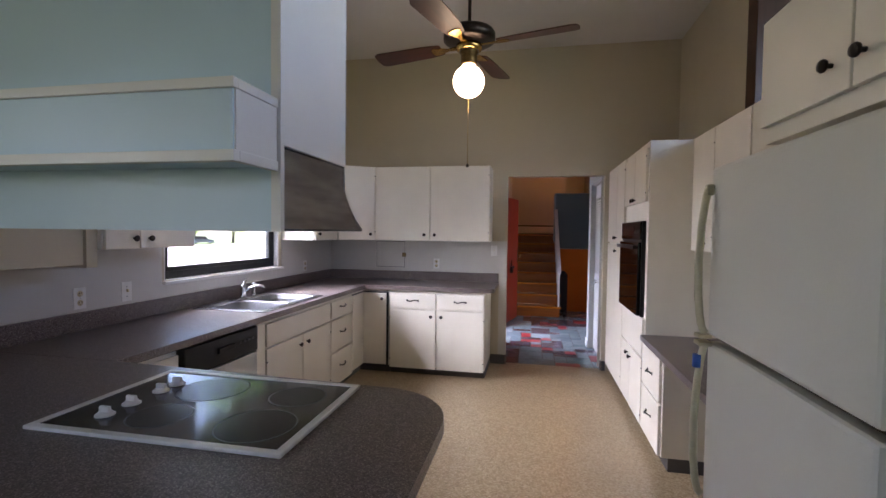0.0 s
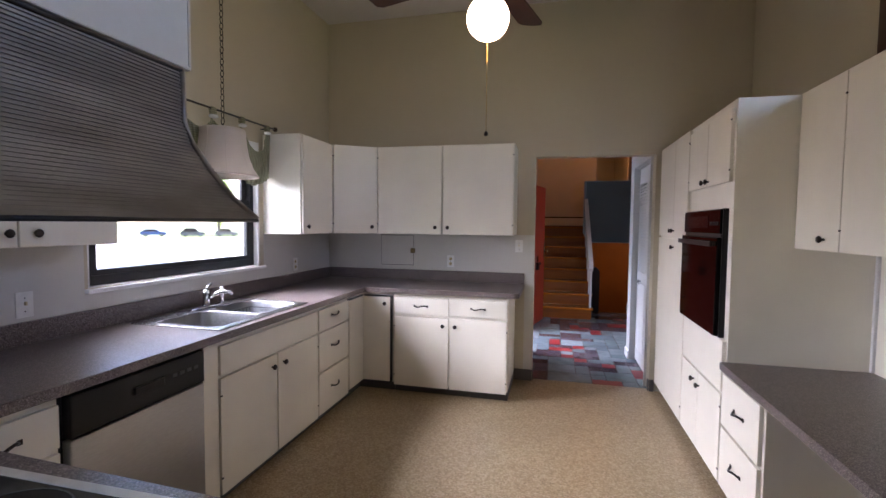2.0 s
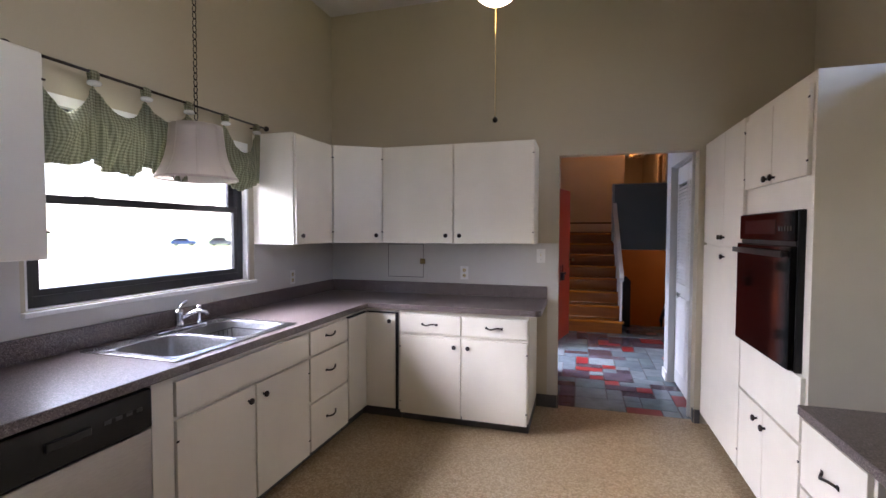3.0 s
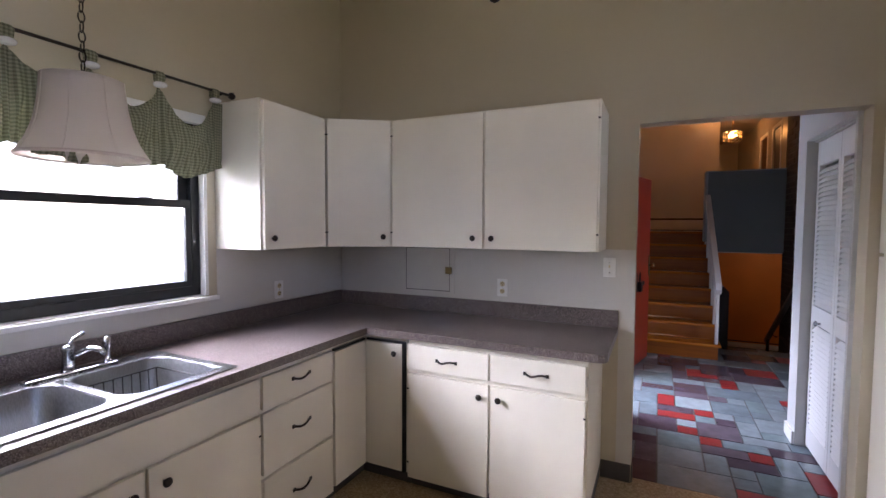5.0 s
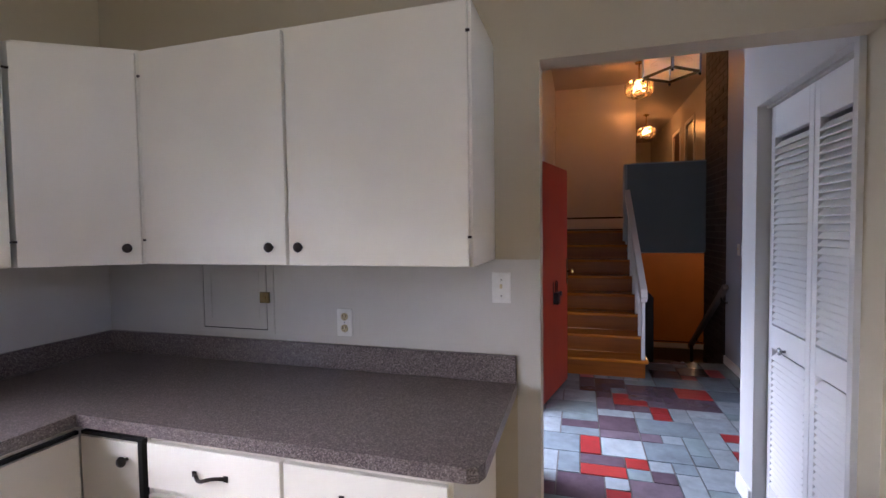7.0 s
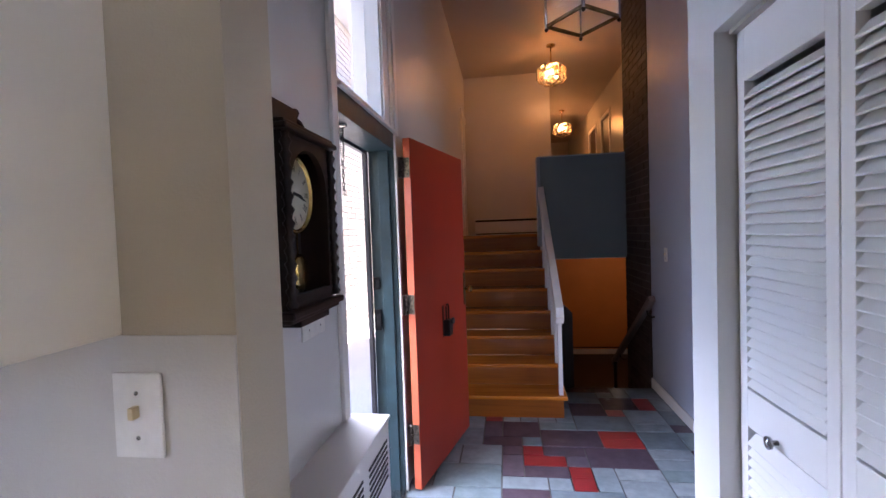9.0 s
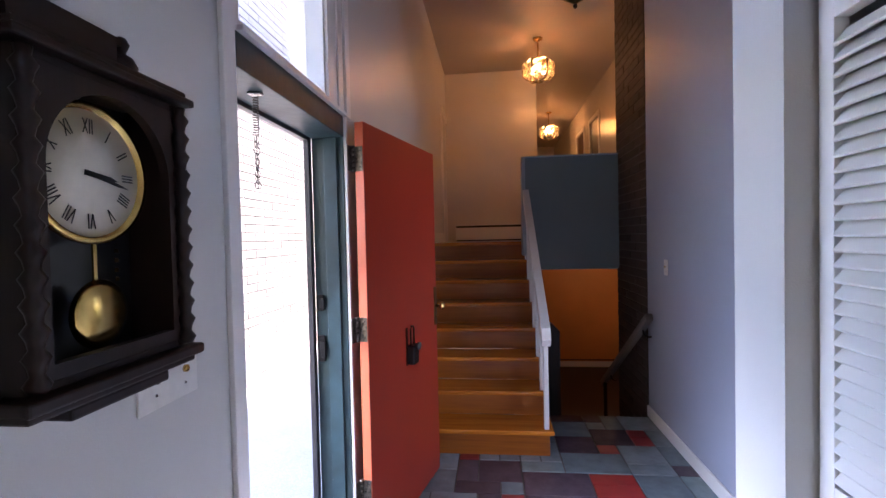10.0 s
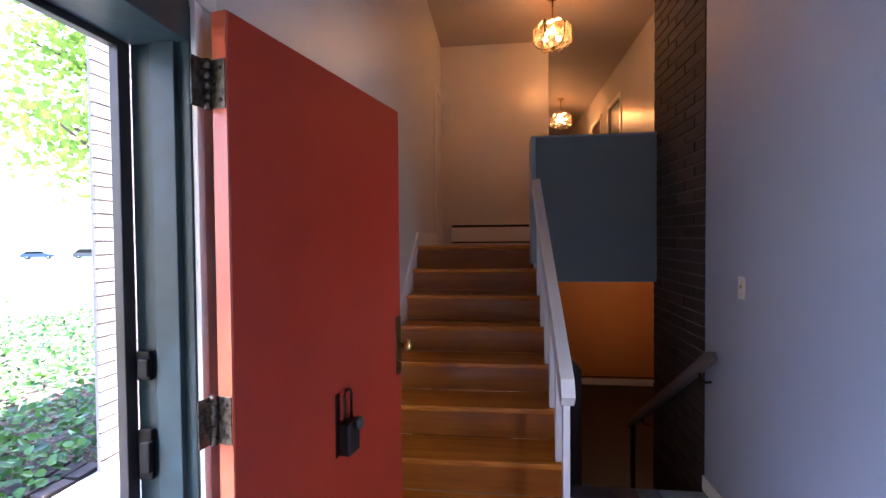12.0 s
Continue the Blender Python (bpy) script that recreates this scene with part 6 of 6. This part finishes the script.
lamp("lower_fill_bulb", "POINT", Matrix.Translation((2.6, 14.0, 1.02)), 1.0, (1.0, 0.62, 0.30), radius=0.08)
single("orange_wall_switch", boxes(((1.3, 15.375, -1.18), (1.36, 15.4, -1.05)), bevel=0.004), DARK_WOOD, "small dark fitting low on the orange wall", "wall plate")

# ---------- outdoors ----------
def ground_z(x):
    return -0.1 - 1.4 * min(1, max(0, (-x - 6) / 55))


xs = [-600, -150, -61, -40, -25, -15, -10, -6, -4, -2.3, -0.43, 5, 600]
ys = [-600, -60, -20, -3.8, 5.13, 18.2, 40, 80, 160, 600]
bm = bmesh.new()
vg = [[bm.verts.new((x, y, ground_z(x))) for y in ys] for x in xs]
for i in range(len(xs) - 1):
    for j in range(len(ys) - 1):
        inside = (xs[i] >= -0.43 and xs[i + 1] <= 5 and -3.8 <= ys[j] and ys[j + 1] <= 18.2) or (xs[i] >= -2.3 and xs[i + 1] <= 5 and -3.8 <= ys[j] and ys[j + 1] <= 5.13)
        if not inside:
            bm.faces.new((vg[i][j], vg[i + 1][j], vg[i + 1][j + 1], vg[i][j + 1]))
structure("ground", bm, LAWN, "mown lawn sloping gently down to the street", "ground")
structure("pavement_porch", boxes(((-2.2, 5.13, -0.12), (-0.445, 13.0, -0.01)), ((-2.2, 3.9, -0.12), (-2.24, 5.13, -0.01))), CONCRETE, "pale concrete porch slab", "pavement")
# unseen eaves, sized to shade the transom and the upper brickwork
structure("ceiling_porch", boxes(((-1.1, 5.13, 3.9), (-0.425, 13.0, 4.05)), ((-2.6, 8.6, 4.9), (-1.75, 13.7, 5.05))), CEILING, "plain painted eave soffits, out of view, shading the porch wall and transom", "ceiling")
bm = bmesh.new()
bm.faces.new([bm.verts.new((x, y, ground_z(x) + 0.03)) for x, y, _ in ((-9.0, -10, 0), (-9.0, 60, 0), (-25, 60, 0), (-25, -10, 0))])
bm.faces.new([bm.verts.new((x, y, ground_z(x) + 0.03)) for x, y, _ in ((-25.0, -10, 0), (-25.0, 60, 0), (-61, 120, 0), (-61, -10, 0))])
structure("road", bm, CONCRETE, "wide pale concrete drive", "road")
bm = bmesh.new()
rng = random.Random(5)


def bed_height(x, y):
    return ground_z(x) + 0.16 + 0.10 * noise.noise((x * 0.9, y * 0.9, 0)) + 0.06 * noise.noise((x * 3, y * 3, 4)) + 0.1 * min(1, max(0, (-x - 2.3) / 1.5))


gx, gy = [-8.6 + 0.35 * i for i in range(19)], [4.0 + 0.4 * i for i in range(30)]
vg = [[bm.verts.new((x, y, bed_height(x, y) - 0.07 if x < -2.6 else ground_z(x) + 0.02)) for y in gy] for x in gx]
for i in range(len(gx) - 1):
    for j in range(len(gy) - 1):
        bm.faces.new((vg[i][j], vg[i + 1][j], vg[i + 1][j + 1], vg[i][j + 1]))
structure("ground_bed", bm, SOIL, "brown leaf litter in the planting bed", "ground")


def leaf_faces(bm, p, size, nrm, spin):
    """A small folded five-pointed leaf."""
    q = nrm.to_track_quat("Z", "Y").to_matrix() @ Matrix.Rotation(spin, 3, "Z")
    pts = ((0, -0.5, 0), (0.45, -0.25, 0.08), (0.36, 0.2, 0.06), (0, 0.6, 0), (-0.36, 0.2, 0.06), (-0.45, -0.25, 0.08))
    v = [bm.verts.new(p + q @ Vector(c) * size) for c in pts]
    bm.faces.new((v[0], v[1], v[2], v[3]))
    bm.faces.new((v[0], v[3], v[4], v[5]))


bm = bmesh.new()
for _ in range(19000):
    x, y = -2.35 - 6.0 * rng.random() ** 1.4, 5.0 + 10 * rng.random()
    edge = min(1, (-x - 2.3) / 0.5)
    if rng.random() > 0.35 + 0.65 * edge:
        continue
    p = Vector((x, y, bed_height(x, y) + rng.uniform(-0.08, 0.05)))
    leaf_faces(bm, p, rng.uniform(0.045, 0.075), Vector((rng.gauss(0.25, 0.45), rng.gauss(-0.2, 0.45), 1)).normalized(), rng.uniform(0, 6.3))
single("ivy", bm, IVY, "dense glossy green ivy ground cover", "ivy", kind="stuff")
edge_mesh = mesh_of("brick", boxes(((-0.05, -0.1, 0.0), (0.05, 0.1, 0.07)), bevel=0.006), BRICK_DARK)
edging = thing("brick_edging", pose(-2.3, 8.3, -0.1), "dark brick edging beside the porch slab", "edging")
for i in range(6):
    o = new("brick", edge_mesh)
    o.parent = edging
    o.matrix_basis = pose(-0.12 * (i % 3), 0.2 + 0.22 * (i // 3), 0.02 + 0.004 * (i % 2), 0, 0, 3 * (i - 2))


def branch(bm, a, b, r0, r1, bend):
    n_ = 6
    side = Vector((rng.gauss(0, 1), rng.gauss(0, 1), 0)) * bend
    pts = [a.lerp(b, t / n_) + side * math.sin(math.pi * t / n_) for t in range(n_ + 1)]
    tube(pts, r0, 8, bm, r1 / r0)
    return pts


def tree(m, height, spread, base, leaves, size, label, name="tree", category="tree"):
    """A tapered trunk with limbs and a loose crown of small leaves."""
    t_ = thing(name, m, label, category)
    bm = bmesh.new()
    tips = []
    branch(bm, Vector((0, 0, -0.2)), Vector((0.1, 0.05, height * 0.92)), height * 0.022, height * 0.004, height * 0.01)
    for i in range(16):
        a, z = i * 2.4 + rng.uniform(-0.3, 0.3), base + (height * 0.9 - base) * (i / 16)
        reach = spread * (1.0 - 0.6 * i / 16) * rng.uniform(0.7, 1.1)
        start = Vector((0, 0, z))
        end = Vector((math.cos(a) * reach, math.sin(a) * reach, z + reach * rng.uniform(0.15, 0.5)))
        pts = branch(bm, start, end, height * 0.008, height * 0.002, 0.15)
        tips += pts[2:]
    tips += [Vector((0, 0, height * f)) for f in (0.8, 0.88, 0.95)]
    part("trunk", bm, BARK, t_)
    bm = bmesh.new()
    for _ in range(leaves):
        c_ = rng.choice(tips)
        p = c_ + Vector((rng.gauss(0, 1), rng.gauss(0, 1), rng.gauss(0, 0.7))) * spread * 0.16
        leaf_faces(bm, p, size * rng.uniform(0.7, 1.3), Vector((rng.gauss(0, 1), rng.gauss(0, 1), rng.gauss(0.5, 1))).normalized(), rng.uniform(0, 6.3))
    part("crown", bm, LEAF, t_)
    return t_


t1 = tree(pose(-12.2, 21.3, ground_z(-12)), 15, 5.6, 2.2, 12000, 0.2, "tall leafy tree with a light green crown")
for a, turn in ((37.5, 20), (41.5, 130)):
    copy_thing(t1, pose(0.4 - 112 * math.sin(radians(a)), 5.8 + 112 * math.cos(radians(a)), -1.5, 0, 0, turn))
tree(pose(-4.4, 9.35, ground_z(-4)), 1.3, 0.42, 0.3, 1500, 0.04, "small twiggy shrub in the ivy bed", "shrub", "shrub")


def car(m, material, label, tall):
    c_ = thing("car", m, label, "car", "cars across the street")
    side = [(-2.15, 0.35), (2.1, 0.35), (2.2, 0.65), (2.05, 0.85), (1.1, 0.95), (0.55, tall), (-1.3, tall), (-2.0, 0.95), (-2.2, 0.8)]
    part("body", prism(side, 1, -0.85, 0.85), material, c_)
    part("window", prism([(-1.75, 0.98), (0.9, 0.98), (0.48, tall - 0.08), (-1.22, tall - 0.08)], 1, -0.87, 0.87), OVEN_GLASS, c_)
    for x in (-1.35, 1.35):
        for y in (-0.8, 0.8):
            w_ = part("wheel", lathe(((0.0, -0.1), (0.2, -0.1), (0.3, -0.1), (0.33, -0.05), (0.33, 0.05), (0.3, 0.1), (0.0, 0.1)), pose(x, y, 0.33, 90, 0, 0), 18), TYRE, c_)
            part("rim", lathe(((0.0, -0.12), (0.19, -0.115), (0.19, 0.115), (0.0, 0.12)), pose(x, y, 0.33, 90, 0, 0), 14), STEEL, w_)


for d, px, mat, lab, tall in ((104, -0.745, CAR_BLUE, "blue saloon car parked across the street", 1.42), (102, -0.70, CAR_GREY, "dark grey estate car parked across the street", 1.65), (104, -0.655, CAR_GREY, "dark grey pickup parked across the street", 1.6)):
    car(pose(0.43 + px * d, 6 + math.sqrt(1 - px * px) * d, -1.5, 0, 0, 40), mat, lab, tall)
st = thing("stone_pier", pose(2.6, 9.2, 0), "rough stone fireplace pier in the living room", "pier")
part("core", boxes(((0.02, 0.02, 0.0), (1.9, 0.46, 2.99))), MORTAR, st)

# ---------- pieces: stones, bricks, tiles ----------
stone_mesh = [mesh_of("stone", boxes(((0, 0, 0), (w_, 0.03, 0.115)), bevel=0.008), STONE) for w_ in (0.22, 0.3, 0.38)]
for r in range(24):
    x, k_ = 0.0, 0
    while x < 1.85:
        i = rng.randrange(3)
        o = new("stone", stone_mesh[i])
        o.parent = st
        o.matrix_basis = pose(x, -0.01 + rng.uniform(-0.006, 0.006), 0.003 + 0.124 * r)
        x += (0.22, 0.3, 0.38)[i] + 0.01


def brick_face(owner, length, height, name, n_len, material, course, gap, depth, at):
    """Courses of bricks in running bond; at(u, z) gives the pose of a brick's lower corner."""
    ln = length / n_len
    full = mesh_of(name, boxes(((0, 0, 0), (ln - gap, depth, course - gap)), bevel=0.003), material)
    half = mesh_of(name, boxes(((0, 0, 0), (ln / 2 - gap, depth, course - gap)), bevel=0.003), material)
    for r in range(int(height / course)):
        u, odd = 0.0, r % 2
        while u < length - 0.01:
            short = (odd and u == 0.0) or length - u < ln * 0.75
            o = new(name, half if short else full)
            o.parent = owner
            o.matrix_basis = at(u, r * course, rng.uniform(-0.002, 0.002))
            u += ln / 2 if short else ln


core = bpy.data.objects["wall_brick_core"]
brick_face(core, 0.885, 4.55, "brick", 3, BRICK_DARK, 0.075, 0.009, 0.02, lambda u, z, j: pose(1.642 + j, 9.745 - u, -0.6 + z, 0, 0, -90))
outer_wall = structure("wall_brick_porch", boxes(((-2.185, 8.70, -0.1), (-2.165, 13.6, 4.9))), MORTAR, "buff brick wall beside the porch", "wall")
brick_face(outer_wall, 2.8, 3.5, "brick", 7, BRICK_BUFF, 0.09, 0.011, 0.02, lambda u, z, j: pose(-2.15 + j, 8.70 + u, -0.02 + z, 0, 0, 90))
bm = bmesh.new()
for row in range(54):
    y = 8.70 + (2.8 if row < 38 else 0.0) - (0.2 if row % 2 else 0.0)
    while y < 13.5:
        if y >= 8.70:
            dx = rng.uniform(-0.002, 0.002)
            box(bm, (-2.164, y, -0.02 + 0.09 * row), (-2.15 + dx, y + 0.389, 0.059 + 0.09 * row))
        y += 0.4
part("brickwork", bm, BRICK_BUFF, outer_wall)

floor_f = bpy.data.objects["floor_foyer"]
NX_, NY_ = 14, 28
UX_, UY_ = 1.915 / NX_, 3.78 / NY_
taken, tile_meshes = set(), {}
rng = random.Random(11)
SIZES = ((2, 1), (2, 2), (1, 1), (2, 1), (1, 2), (2, 2), (2, 1), (3, 2), (1, 1))
last_red = -9
count = 0
for j in range(NY_):
    for i in range(NX_):
        if (i, j) in taken:
            continue
        options = [s for s in SIZES if i + s[0] <= NX_ and j + s[1] <= NY_ and all((i + a, j + b) not in taken for a in range(s[0]) for b in range(s[1]))]
        s = rng.choice(options)
        for a in range(s[0]):
            for b in range(s[1]):
                taken.add((i + a, j + b))
        small = s in ((2, 1), (1, 1), (1, 2))
        red = small and count - last_red > 3 and rng.random() < 0.42
        count += 1
        if red:
            last_red = count
        key = (s, red)
        if key not in tile_meshes:
            tile_meshes[key] = mesh_of("tile", boxes(((0.004, 0.004, -0.012), (s[0] * UX_ - 0.004, s[1] * UY_ - 0.004, 0.0)), bevel=0.002), SLATE_RED if red else SLATE)
        o = new("tile", tile_meshes[key])
        o.parent = floor_f
        o.matrix_basis = pose(FX + i * UX_, 5.06 + j * UY_, rng.uniform(-0.0015, 0.0015))
